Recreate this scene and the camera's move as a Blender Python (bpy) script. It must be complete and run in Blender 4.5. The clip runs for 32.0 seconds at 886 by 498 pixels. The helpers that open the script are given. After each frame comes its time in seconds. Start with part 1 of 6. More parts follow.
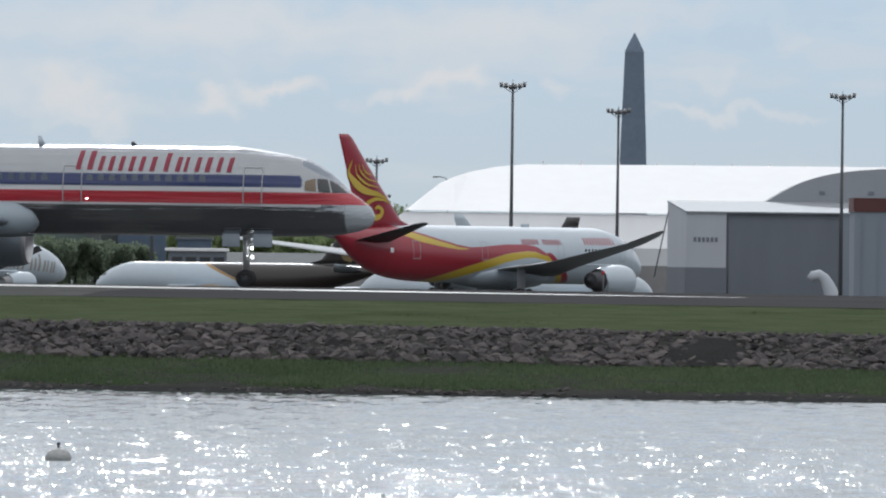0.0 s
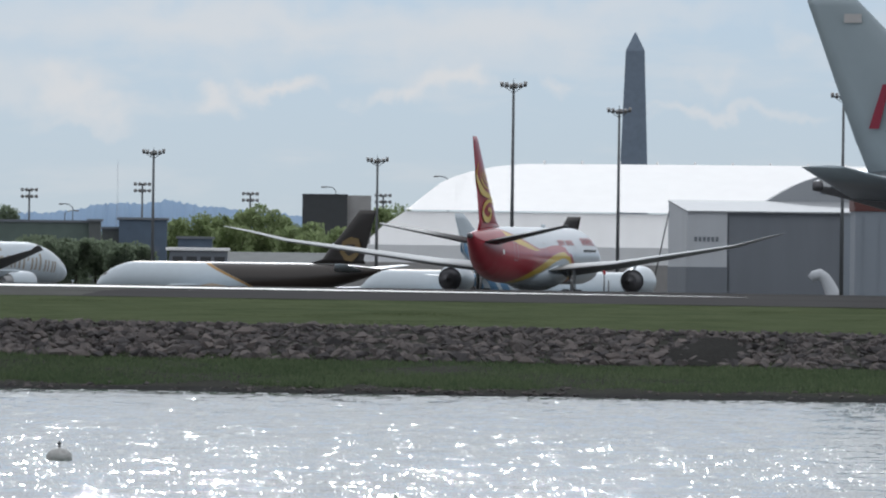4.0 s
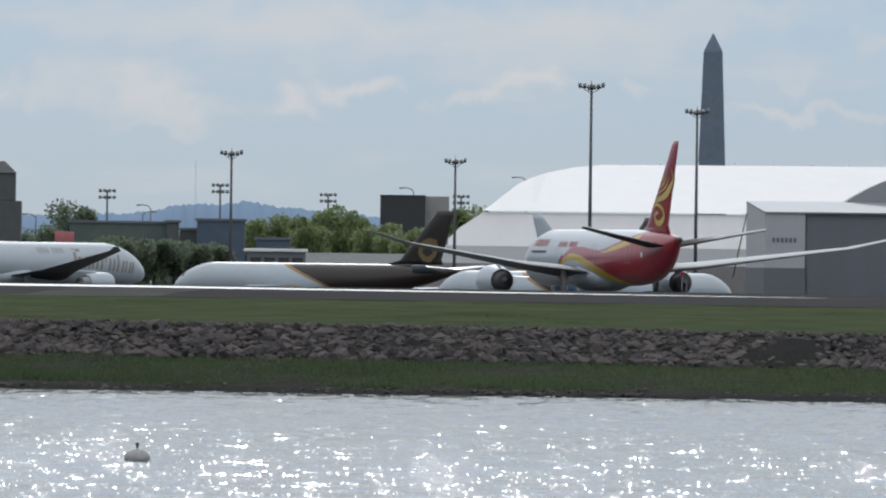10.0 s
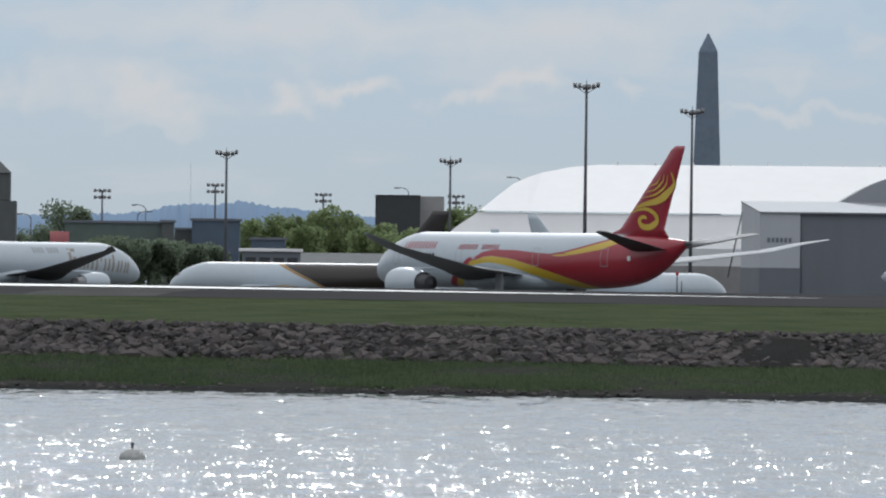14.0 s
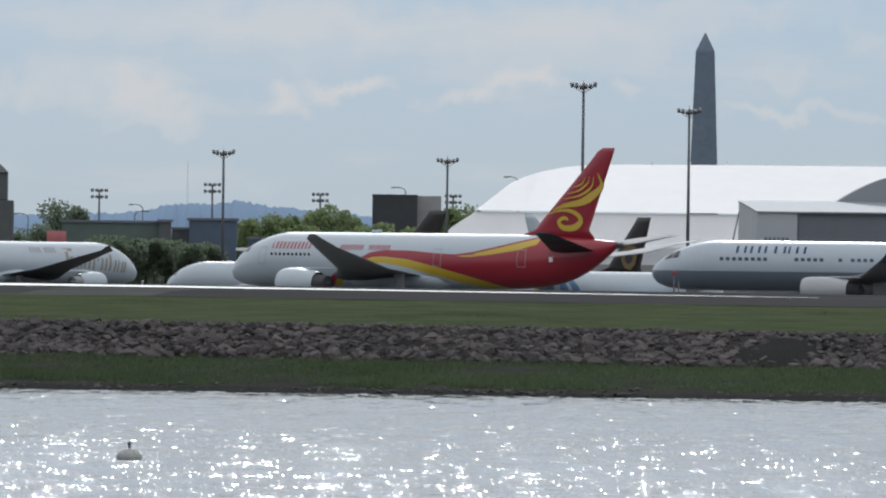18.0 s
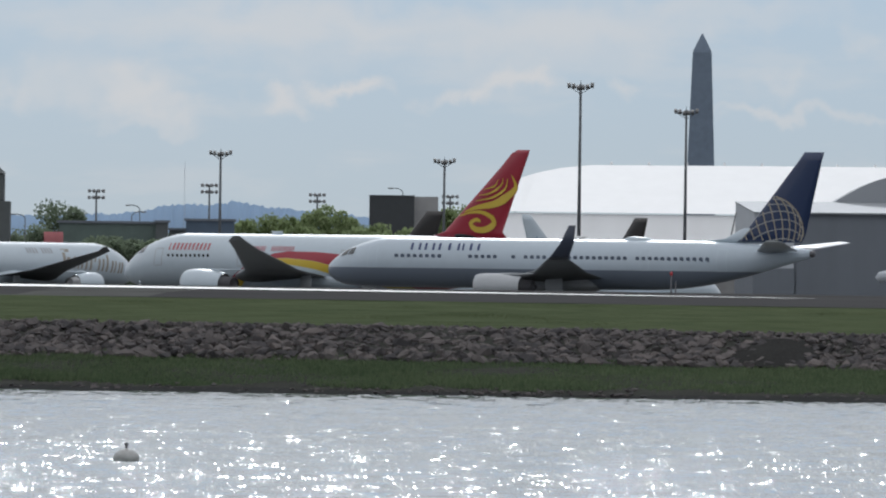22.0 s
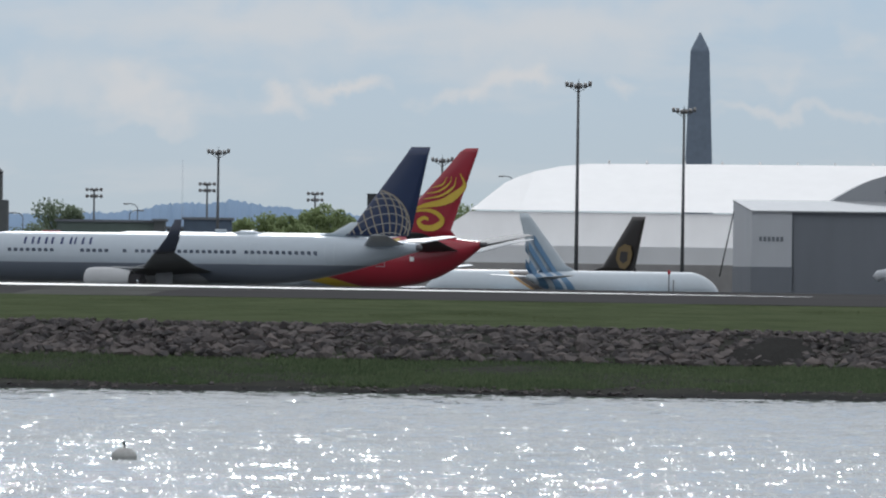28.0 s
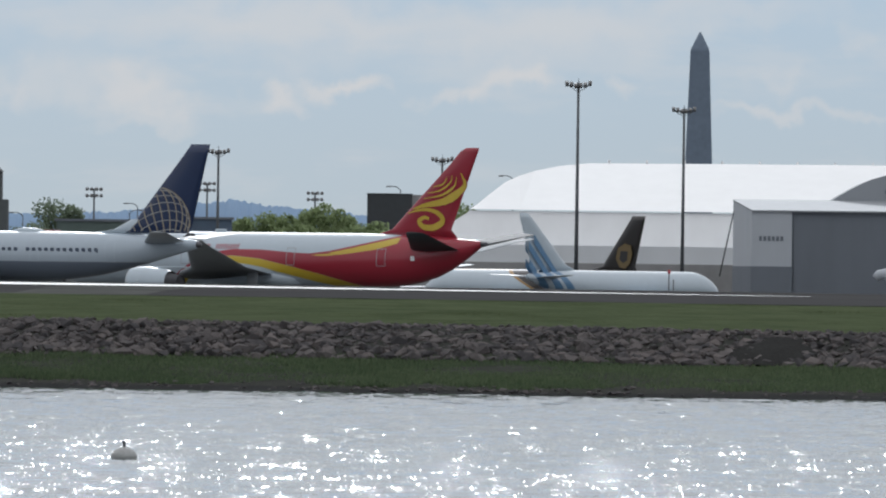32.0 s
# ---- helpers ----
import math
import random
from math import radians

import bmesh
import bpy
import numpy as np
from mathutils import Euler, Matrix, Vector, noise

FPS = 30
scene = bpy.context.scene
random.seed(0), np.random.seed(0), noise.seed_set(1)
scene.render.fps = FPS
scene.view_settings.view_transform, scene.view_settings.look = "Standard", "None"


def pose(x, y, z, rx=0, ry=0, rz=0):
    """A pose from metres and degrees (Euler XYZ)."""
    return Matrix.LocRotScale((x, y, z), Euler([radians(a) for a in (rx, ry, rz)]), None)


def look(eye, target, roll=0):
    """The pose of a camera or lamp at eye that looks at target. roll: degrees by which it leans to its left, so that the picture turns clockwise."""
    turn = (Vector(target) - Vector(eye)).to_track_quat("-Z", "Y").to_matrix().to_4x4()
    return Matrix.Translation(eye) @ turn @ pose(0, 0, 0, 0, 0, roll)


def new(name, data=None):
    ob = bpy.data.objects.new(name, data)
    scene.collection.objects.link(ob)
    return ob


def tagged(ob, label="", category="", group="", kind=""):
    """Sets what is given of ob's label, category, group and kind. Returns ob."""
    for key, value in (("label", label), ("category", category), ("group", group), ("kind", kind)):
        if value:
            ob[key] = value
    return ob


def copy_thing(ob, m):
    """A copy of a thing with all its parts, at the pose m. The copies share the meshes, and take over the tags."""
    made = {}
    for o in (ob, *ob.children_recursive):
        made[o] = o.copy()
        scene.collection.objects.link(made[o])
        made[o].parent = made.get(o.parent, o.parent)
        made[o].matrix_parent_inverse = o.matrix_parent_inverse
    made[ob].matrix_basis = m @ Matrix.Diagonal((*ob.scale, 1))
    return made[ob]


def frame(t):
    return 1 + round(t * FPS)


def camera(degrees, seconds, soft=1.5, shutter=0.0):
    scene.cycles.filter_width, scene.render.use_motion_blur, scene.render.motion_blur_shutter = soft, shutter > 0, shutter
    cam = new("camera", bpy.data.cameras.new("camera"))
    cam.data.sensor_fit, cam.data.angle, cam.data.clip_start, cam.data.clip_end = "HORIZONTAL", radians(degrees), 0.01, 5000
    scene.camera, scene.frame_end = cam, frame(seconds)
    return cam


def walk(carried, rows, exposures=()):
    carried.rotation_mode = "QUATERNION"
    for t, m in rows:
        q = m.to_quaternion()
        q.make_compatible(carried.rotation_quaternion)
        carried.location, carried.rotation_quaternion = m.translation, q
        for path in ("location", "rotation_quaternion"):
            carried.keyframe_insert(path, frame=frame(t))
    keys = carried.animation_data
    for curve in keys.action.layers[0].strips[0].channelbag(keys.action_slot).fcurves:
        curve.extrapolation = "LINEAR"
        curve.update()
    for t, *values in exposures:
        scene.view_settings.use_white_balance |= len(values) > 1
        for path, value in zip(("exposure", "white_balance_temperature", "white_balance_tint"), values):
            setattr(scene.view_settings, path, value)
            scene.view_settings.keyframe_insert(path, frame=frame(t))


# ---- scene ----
# Telephoto view over a bay to an airfield. Camera at the origin, 4.5 m above the water, looking along +Y.
EYE_Z, ROLL, LIFT = 4.5, 0.75, 0.1044      # metres, degrees, degrees
SHORE_TURN = -10.9                          # the shore and the runway run at this angle
cam = camera(2.57, 32.0, soft=2.1)
# turn of the tripod head: seconds, milliradians to the left, milliradians up
PAN = [(0, -3.610, 0.045), (0.5, -4.215, 0.055), (1, -4.610, 0.020), (1.5, -4.806, 0.001), (2, -4.870, 0.049), (2.5, -4.740, 0.030),
       (3, -4.506, 0.014), (3.5, -4.178, 0.016), (4, -3.570, 0.020), (4.5, -2.800, 0.030), (5, -2.080, 0.040), (5.5, -1.422, 0.050),
       (6, -0.577, 0.044), (6.5, -0.152, 0.026), (7, 0.130, -0.000), (7.5, 0.280, -0.019), (8, 0.399, 0.007), (8.5, 0.430, -0.006),
       (9, 0.399, 0.031), (9.5, 0.369, 0.019), (10, 0.375, 0.019), (10.5, 0.299, -0.025), (11, 0.280, -0.044), (11.5, 0.255, -0.013),
       (12, 0.237, -0.050), (12.5, 0.193, 0.019), (13, 0.149, 0.000), (13.5, 0.143, -0.007), (14, 0.124, 0.019), (14.5, 0.062, 0.044),
       (16.5, 0.011, -0.026), (17, 0.056, -0.019), (17.5, 0.011, 0.007), (18, -0.026, 0.000), (18.5, -0.039, 0.019), (19, -0.020, 0.000),
       (19.5, -0.076, -0.019), (20, -0.108, 0.007), (20.5, -0.158, 0.019), (21, -0.177, 0.038), (21.5, -0.158, 0.056), (22, -0.177, 0.038),
       (22.5, -0.076, 0.025), (23, -0.127, 0.007), (23.5, -0.183, 0.025), (24, -0.214, 0.056), (24.5, -0.233, 0.075), (25, -0.208, 0.031),
       (25.5, -0.246, 0.025), (27.5, -0.274, -0.044), (28, -0.289, -0.030), (28.5, -0.289, -0.022), (29, -0.253, 0.001), (29.5, -0.289, 0.016),
       (30, -0.289, 0.001), (30.5, -0.289, 0.023), (31, -0.289, 0.008), (31.5, -0.299, 0.036), (32, -0.290, -0.052)]
walk(cam, [(t, pose(0, 0, EYE_Z) @ Matrix.Rotation(m / 1000, 4, "Z") @ pose(0, 0, 0, 90 + LIFT + math.degrees(u / 1000), 0, 0) @ pose(0, 0, 0, 0, 0, ROLL))
           for t, m, u in PAN], [(0, -0.07, 5700, 8), (3.5, -0.05, 5700, 8), (6, -0.22, 5700, 8), (32, -0.22, 5700, 8)])

# ---- light ----
SUN_EL, SUN_AZ = 28.0, -1.6                 # ahead of the camera
sun = new("sun", bpy.data.lights.new("sun", "SUN"))
sun.data.energy, sun.data.angle, sun.data.color = 1.02, radians(0.53), (1.0, 0.95, 0.88)
sun.matrix_world = look((300 * math.sin(radians(SUN_AZ)), 300 * math.cos(radians(SUN_AZ)), 300 * math.tan(radians(SUN_EL))), (0, 0, 0))


def build_world():
    w = bpy.data.worlds.new("sky")
    scene.world = w
    w.use_nodes = True
    nt = w.node_tree
    nt.nodes.clear()
    N, L = nt.nodes.new, nt.links.new
    out, bg = N("ShaderNodeOutputWorld"), N("ShaderNodeBackground")
    sky = N("ShaderNodeTexSky")
    sky.sky_type, sky.sun_disc = "NISHITA", False
    sky.sun_elevation, sky.sun_rotation = radians(SUN_EL), radians(SUN_AZ)
    sky.air_density, sky.dust_density, sky.ozone_density = 1.0, 0.6, 2.0
    co, mp = N("ShaderNodeTexCoord"), N("ShaderNodeMapping")
    mp.inputs["Scale"].default_value = (1.0, 1.0, 3.8)
    L(co.outputs["Generated"], mp.inputs["Vector"])
    big, fine = N("ShaderNodeTexNoise"), N("ShaderNodeTexNoise")
    big.inputs["Scale"].default_value, big.inputs["Detail"].default_value, big.inputs["Roughness"].default_value = 80, 7, 0.55
    fine.inputs["Scale"].default_value, fine.inputs["Detail"].default_value, fine.inputs["Roughness"].default_value = 190, 6, 0.55
    for n in (big, fine):
        L(mp.outputs["Vector"], n.inputs["Vector"])
    add = N("ShaderNodeMath"); add.operation = "MULTIPLY_ADD"
    L(fine.outputs["Fac"], add.inputs[0]); add.inputs[1].default_value = 0.45
    L(big.outputs["Fac"], add.inputs[2])
    # the cloud sheet thickens above the haze of the horizon
    sep, rise, deck = N("ShaderNodeSeparateXYZ"), N("ShaderNodeMapRange"), N("ShaderNodeMath")
    L(co.outputs["Generated"], sep.inputs[0])
    rise.inputs["From Min"].default_value, rise.inputs["From Max"].default_value = 0.002, 0.016
    rise.inputs["To Min"].default_value, rise.inputs["To Max"].default_value = -0.1, 0.1
    L(sep.outputs["Z"], rise.inputs["Value"])
    high, both = N("ShaderNodeMapRange"), N("ShaderNodeMath")
    high.inputs["From Min"].default_value, high.inputs["From Max"].default_value = 0.02, 0.12
    high.inputs["To Min"].default_value, high.inputs["To Max"].default_value = 0.0, 0.17
    L(sep.outputs["Z"], high.inputs["Value"])
    L(rise.outputs[0], both.inputs[0]); L(high.outputs[0], both.inputs[1])
    L(add.outputs[0], deck.inputs[0]); L(both.outputs[0], deck.inputs[1])
    ramp = N("ShaderNodeMapRange"); ramp.interpolation_type = "SMOOTHSTEP"
    ramp.inputs["From Min"].default_value, ramp.inputs["From Max"].default_value = 0.68, 0.9
    L(deck.outputs[0], ramp.inputs["Value"])
    soft = N("ShaderNodeMath"); soft.operation = "MULTIPLY_ADD"
    L(ramp.outputs[0], soft.inputs[0]); soft.inputs[1].default_value, soft.inputs[2].default_value = 0.85, 0.08
    # low over the horizon the sheet thins to faint streaks between separate small clouds
    low, faint = N("ShaderNodeMapRange"), N("ShaderNodeMath")
    low.inputs["From Min"].default_value, low.inputs["From Max"].default_value = 0.02, 0.06
    low.inputs["To Min"].default_value, low.inputs["To Max"].default_value = STREAKS, 1.0
    L(sep.outputs["Z"], low.inputs["Value"])
    faint.operation = "MULTIPLY"
    L(soft.outputs[0], faint.inputs[0]); L(low.outputs[0], faint.inputs[1])
    warp, shift, bent = N("ShaderNodeTexNoise"), N("ShaderNodeVectorMath"), N("ShaderNodeVectorMath")
    warp.inputs["Scale"].default_value, warp.inputs["Detail"].default_value, warp.inputs["Roughness"].default_value = 380, 4, 0.5
    L(co.outputs["Generated"], warp.inputs["Vector"])
    shift.operation, bent.operation = "MULTIPLY_ADD", "ADD"
    L(warp.outputs["Color"], shift.inputs[0])
    shift.inputs[1].default_value, shift.inputs[2].default_value = (0.007, 0.0, 0.004), (-0.0035, 0.0, -0.002)
    L(co.outputs["Generated"], bent.inputs[0]); L(shift.outputs[0], bent.inputs[1])
    total = None
    for b, h, w, t, k in CLOUDS:
        off, size, far, edge = N("ShaderNodeVectorMath"), N("ShaderNodeVectorMath"), N("ShaderNodeVectorMath"), N("ShaderNodeMapRange")
        off.operation, size.operation, far.operation = "SUBTRACT", "MULTIPLY", "LENGTH"
        L(bent.outputs[0], off.inputs[0]); off.inputs[1].default_value = (b / 1000, 1.0, h / 1000)
        L(off.outputs[0], size.inputs[0]); size.inputs[1].default_value = (1000 / w, 30, 1000 / t)
        L(size.outputs[0], far.inputs[0])
        edge.interpolation_type = "SMOOTHSTEP"
        edge.inputs["From Min"].default_value, edge.inputs["From Max"].default_value = 1.35, 0.0
        edge.inputs["To Max"].default_value = k
        L(far.outputs["Value"], edge.inputs["Value"])
        if total is None:
            total = edge.outputs[0]
        else:
            plus = N("ShaderNodeMath")
            L(total, plus.inputs[0]); L(edge.outputs[0], plus.inputs[1])
            total = plus.outputs[0]
    cover, clear, rest = N("ShaderNodeMath"), N("ShaderNodeMath"), N("ShaderNodeMath")
    cover.operation, clear.operation, rest.operation = "MULTIPLY", "SUBTRACT", "MULTIPLY_ADD"
    cover.use_clamp = True
    L(total, cover.inputs[0]); cover.inputs[1].default_value = CUMULUS
    clear.inputs[0].default_value = 1.0; L(faint.outputs[0], clear.inputs[1])
    L(clear.outputs[0], rest.inputs[0]); L(cover.outputs[0], rest.inputs[1]); L(faint.outputs[0], rest.inputs[2])
    mix = N("ShaderNodeMix"); mix.data_type = "RGBA"
    L(rest.outputs[0], mix.inputs["Factor"])
    tint = N("ShaderNodeMix"); tint.data_type, tint.blend_type = "RGBA", "MULTIPLY"
    tint.inputs["Factor"].default_value = 1.0
    L(sky.outputs["Color"], tint.inputs["A"]); tint.inputs["B"].default_value = SKY_TINT
    L(tint.outputs["Result"], mix.inputs["A"])
    # thin cloud scatters the sun forward: it grows brighter towards the sun
    dot, half, power, gain = N("ShaderNodeVectorMath"), N("ShaderNodeMath"), N("ShaderNodeMath"), N("ShaderNodeMath")
    dot.operation, half.operation, power.operation, gain.operation = "DOT_PRODUCT", "MAXIMUM", "POWER", "MULTIPLY_ADD"
    e, a = radians(SUN_EL), radians(SUN_AZ)
    dot.inputs[1].default_value = (math.sin(a) * math.cos(e), math.cos(a) * math.cos(e), math.sin(e))
    L(co.outputs["Generated"], dot.inputs[0])
    L(dot.outputs["Value"], half.inputs[0]); half.inputs[1].default_value = 0.0
    L(half.outputs[0], power.inputs[0]); power.inputs[1].default_value = 50.0
    L(power.outputs[0], gain.inputs[0]); gain.inputs[1].default_value, gain.inputs[2].default_value = HALO, 1.0
    lit = N("ShaderNodeVectorMath"); lit.operation = "SCALE"
    lit.inputs[0].default_value = CLOUD[:3]
    # and brighter overhead than at the horizon
    zen, prod = N("ShaderNodeMapRange"), N("ShaderNodeMath")
    zen.inputs["From Min"].default_value, zen.inputs["From Max"].default_value = 0.05, 0.9
    zen.inputs["To Min"].default_value, zen.inputs["To Max"].default_value = 1.0, ZENITH
    L(sep.outputs["Z"], zen.inputs["Value"])
    prod.operation = "MULTIPLY"
    L(gain.outputs[0], prod.inputs[0]); L(zen.outputs[0], prod.inputs[1])
    L(prod.outputs[0], lit.inputs["Scale"])
    L(lit.outputs[0], mix.inputs["B"])
    L(mix.outputs["Result"], bg.inputs["Color"])
    bg.inputs["Strength"].default_value = SKY_STRENGTH
    L(bg.outputs[0], out.inputs["Surface"])


SKY_STRENGTH, SKY_TINT, CLOUD = 0.1, (0.25, 0.375, 0.72, 1), (7.75, 7.2, 6.55, 1)
HALO, ZENITH = 1.9, 1.45
STREAKS, CUMULUS = 0.35, 1.0
# small clouds ahead: bearing and height in milliradians, half width, half height, thickness
CLOUDS = [(-15.5, 9.5, 2.7, 1.7, 0.80), (-13.5, 8.5, 2.1, 0.8, 0.50), (-18.1, 10.5, 3.2, 1.7, 0.45), (-21.0, 9.9, 2.5, 1.3, 0.40),
          (-22.1, 9.3, 1.4, 0.8, 0.35), (-8.5, 9.5, 1.6, 0.6, 0.90), (-5.5, 10.1, 2.1, 0.5, 0.80), (-3.5, 9.9, 1.8, 0.5, 0.70),
          (1.1, 9.5, 1.8, 0.6, 0.90), (2.5, 10.3, 1.8, 0.7, 0.80), (4.1, 10.8, 1.6, 0.7, 0.70), (5.2, 10.6, 1.4, 0.8, 0.50),
          (9.8, 10.2, 1.1, 0.6, 0.60), (17.1, 10.5, 1.3, 0.8, 0.40), (15.7, 8.8, 2.9, 0.4, 0.60), (19.4, 9.0, 3.6, 0.4, 0.50),
          (21.1, 12.7, 0.8, 1.0, 0.35), (-2.7, 12.7, 10.7, 1.7, 0.50), (-12.7, 13.4, 12.5, 1.5, 0.50), (7.3, 13.1, 6.4, 1.7, 0.50),
          (14.5, 14.1, 7.2, 1.1, 0.40), (-14.7, 7.8, 3.2, 0.4, 0.30), (-7.8, 10.9, 2.9, 0.9, 0.30)]
build_world()

# ---- materials ----


def mat(name, col, rough=0.6, metal=0.0, grain=4.0, vary=0.12, bump=0.0, stain=0.35, col2=None, spec=0.5, coat=0.0, stretch=(1, 1, 1), island=0.0, obj=0.0):
    """Principled material with fine grain and larger stains, in metres."""
    m = bpy.data.materials.new(name)
    m.use_nodes = True
    nt = m.node_tree
    N, L = nt.nodes.new, nt.links.new
    b = nt.nodes["Principled BSDF"]
    b.inputs["Roughness"].default_value, b.inputs["Metallic"].default_value = rough, metal
    b.inputs["Specular IOR Level"].default_value = spec
    b.inputs["Coat Weight"].default_value = coat
    co, mp = N("ShaderNodeTexCoord"), N("ShaderNodeMapping")
    mp.inputs["Scale"].default_value = stretch
    L(co.outputs["Object"], mp.inputs["Vector"])
    n1, n2 = N("ShaderNodeTexNoise"), N("ShaderNodeTexNoise")
    n1.inputs["Scale"].default_value, n1.inputs["Detail"].default_value = grain, 5
    n2.inputs["Scale"].default_value, n2.inputs["Detail"].default_value = grain * 0.13, 3
    L(mp.outputs["Vector"], n1.inputs["Vector"]); L(mp.outputs["Vector"], n2.inputs["Vector"])
    s = N("ShaderNodeMath"); s.operation = "MULTIPLY_ADD"
    L(n2.outputs["Fac"], s.inputs[0]); s.inputs[1].default_value = stain
    k = N("ShaderNodeMath"); k.operation = "MULTIPLY"
    L(n1.outputs["Fac"], k.inputs[0]); k.inputs[1].default_value = 1 - stain
    L(k.outputs[0], s.inputs[2])
    val = s.outputs[0]
    for amount, node, sock in ((island, "ShaderNodeNewGeometry", "Random Per Island"), (obj, "ShaderNodeObjectInfo", "Random")):
        if amount:
            r, q = N(node), N("ShaderNodeMath")
            q.operation = "MULTIPLY_ADD"
            L(r.outputs[sock], q.inputs[0]); q.inputs[1].default_value = amount
            L(val, q.inputs[2])
            q2 = N("ShaderNodeMath"); q2.operation = "SUBTRACT"
            L(q.outputs[0], q2.inputs[0]); q2.inputs[1].default_value = amount / 2
            val = q2.outputs[0]
    ramp = N("ShaderNodeMapRange")
    ramp.inputs["From Min"].default_value, ramp.inputs["From Max"].default_value = 0.25, 0.75
    L(val, ramp.inputs["Value"])
    mix = N("ShaderNodeMix"); mix.data_type = "RGBA"
    c1 = tuple(min(1, c * (1 - vary)) for c in col)
    c2 = col2 or tuple(min(1, c * (1 + vary)) for c in col)
    mix.inputs["A"].default_value, mix.inputs["B"].default_value = (*c1, 1), (*c2, 1)
    L(ramp.outputs[0], mix.inputs["Factor"])
    L(mix.outputs["Result"], b.inputs["Base Color"])
    if bump:
        bp = N("ShaderNodeBump")
        bp.inputs["Strength"].default_value, bp.inputs["Distance"].default_value = 1.0, bump
        L(n1.outputs["Fac"], bp.inputs["Height"])
        L(bp.outputs[0], b.inputs["Normal"])
    return m


def livery(name, base, zones, rough=0.3, metal=0.0, grain=1.5, vary=0.04, coat=0.3, streak=0.0):
    """Paint scheme: base colour, then each zone where its named surface value is above zero."""
    m = mat(name, base, rough, metal, grain, vary, coat=coat)
    nt = m.node_tree
    N, L = nt.nodes.new, nt.links.new
    b = nt.nodes["Principled BSDF"]
    col = b.inputs["Base Color"].links[0].from_socket
    met = None
    for attr, c in zones:
        a, r, x = N("ShaderNodeAttribute"), N("ShaderNodeMapRange"), N("ShaderNodeMix")
        a.attribute_name = attr
        r.inputs["From Min"].default_value, r.inputs["From Max"].default_value = -0.012, 0.012
        L(a.outputs["Fac"], r.inputs["Value"])
        x.data_type = "RGBA"
        L(r.outputs[0], x.inputs["Factor"]); L(col, x.inputs["A"]); x.inputs["B"].default_value = (*c, 1)
        col = x.outputs["Result"]
        if metal:
            y = N("ShaderNodeMix")
            L(r.outputs[0], y.inputs[0])
            if met is None:
                y.inputs[2].default_value = metal
            else:
                L(met, y.inputs[2])
            y.inputs[3].default_value = 0.0
            met = y.outputs[0]
    L(col, b.inputs["Base Color"])
    if met is not None:
        L(met, b.inputs["Metallic"])
    if streak:
        # skin panels are slightly uneven, in long strakes along the body
        co, mp, n, bp = N("ShaderNodeTexCoord"), N("ShaderNodeMapping"), N("ShaderNodeTexNoise"), N("ShaderNodeBump")
        mp.inputs["Scale"].default_value = (0.035, 0.5, 1.0)
        n.inputs["Scale"].default_value, n.inputs["Detail"].default_value = 2.4, 3.5
        L(co.outputs["Object"], mp.inputs["Vector"]); L(mp.outputs[0], n.inputs["Vector"])
        bp.inputs["Strength"].default_value, bp.inputs["Distance"].default_value = 1.0, streak
        L(n.outputs["Fac"], bp.inputs["Height"]); L(bp.outputs[0], b.inputs["Normal"])
    return m


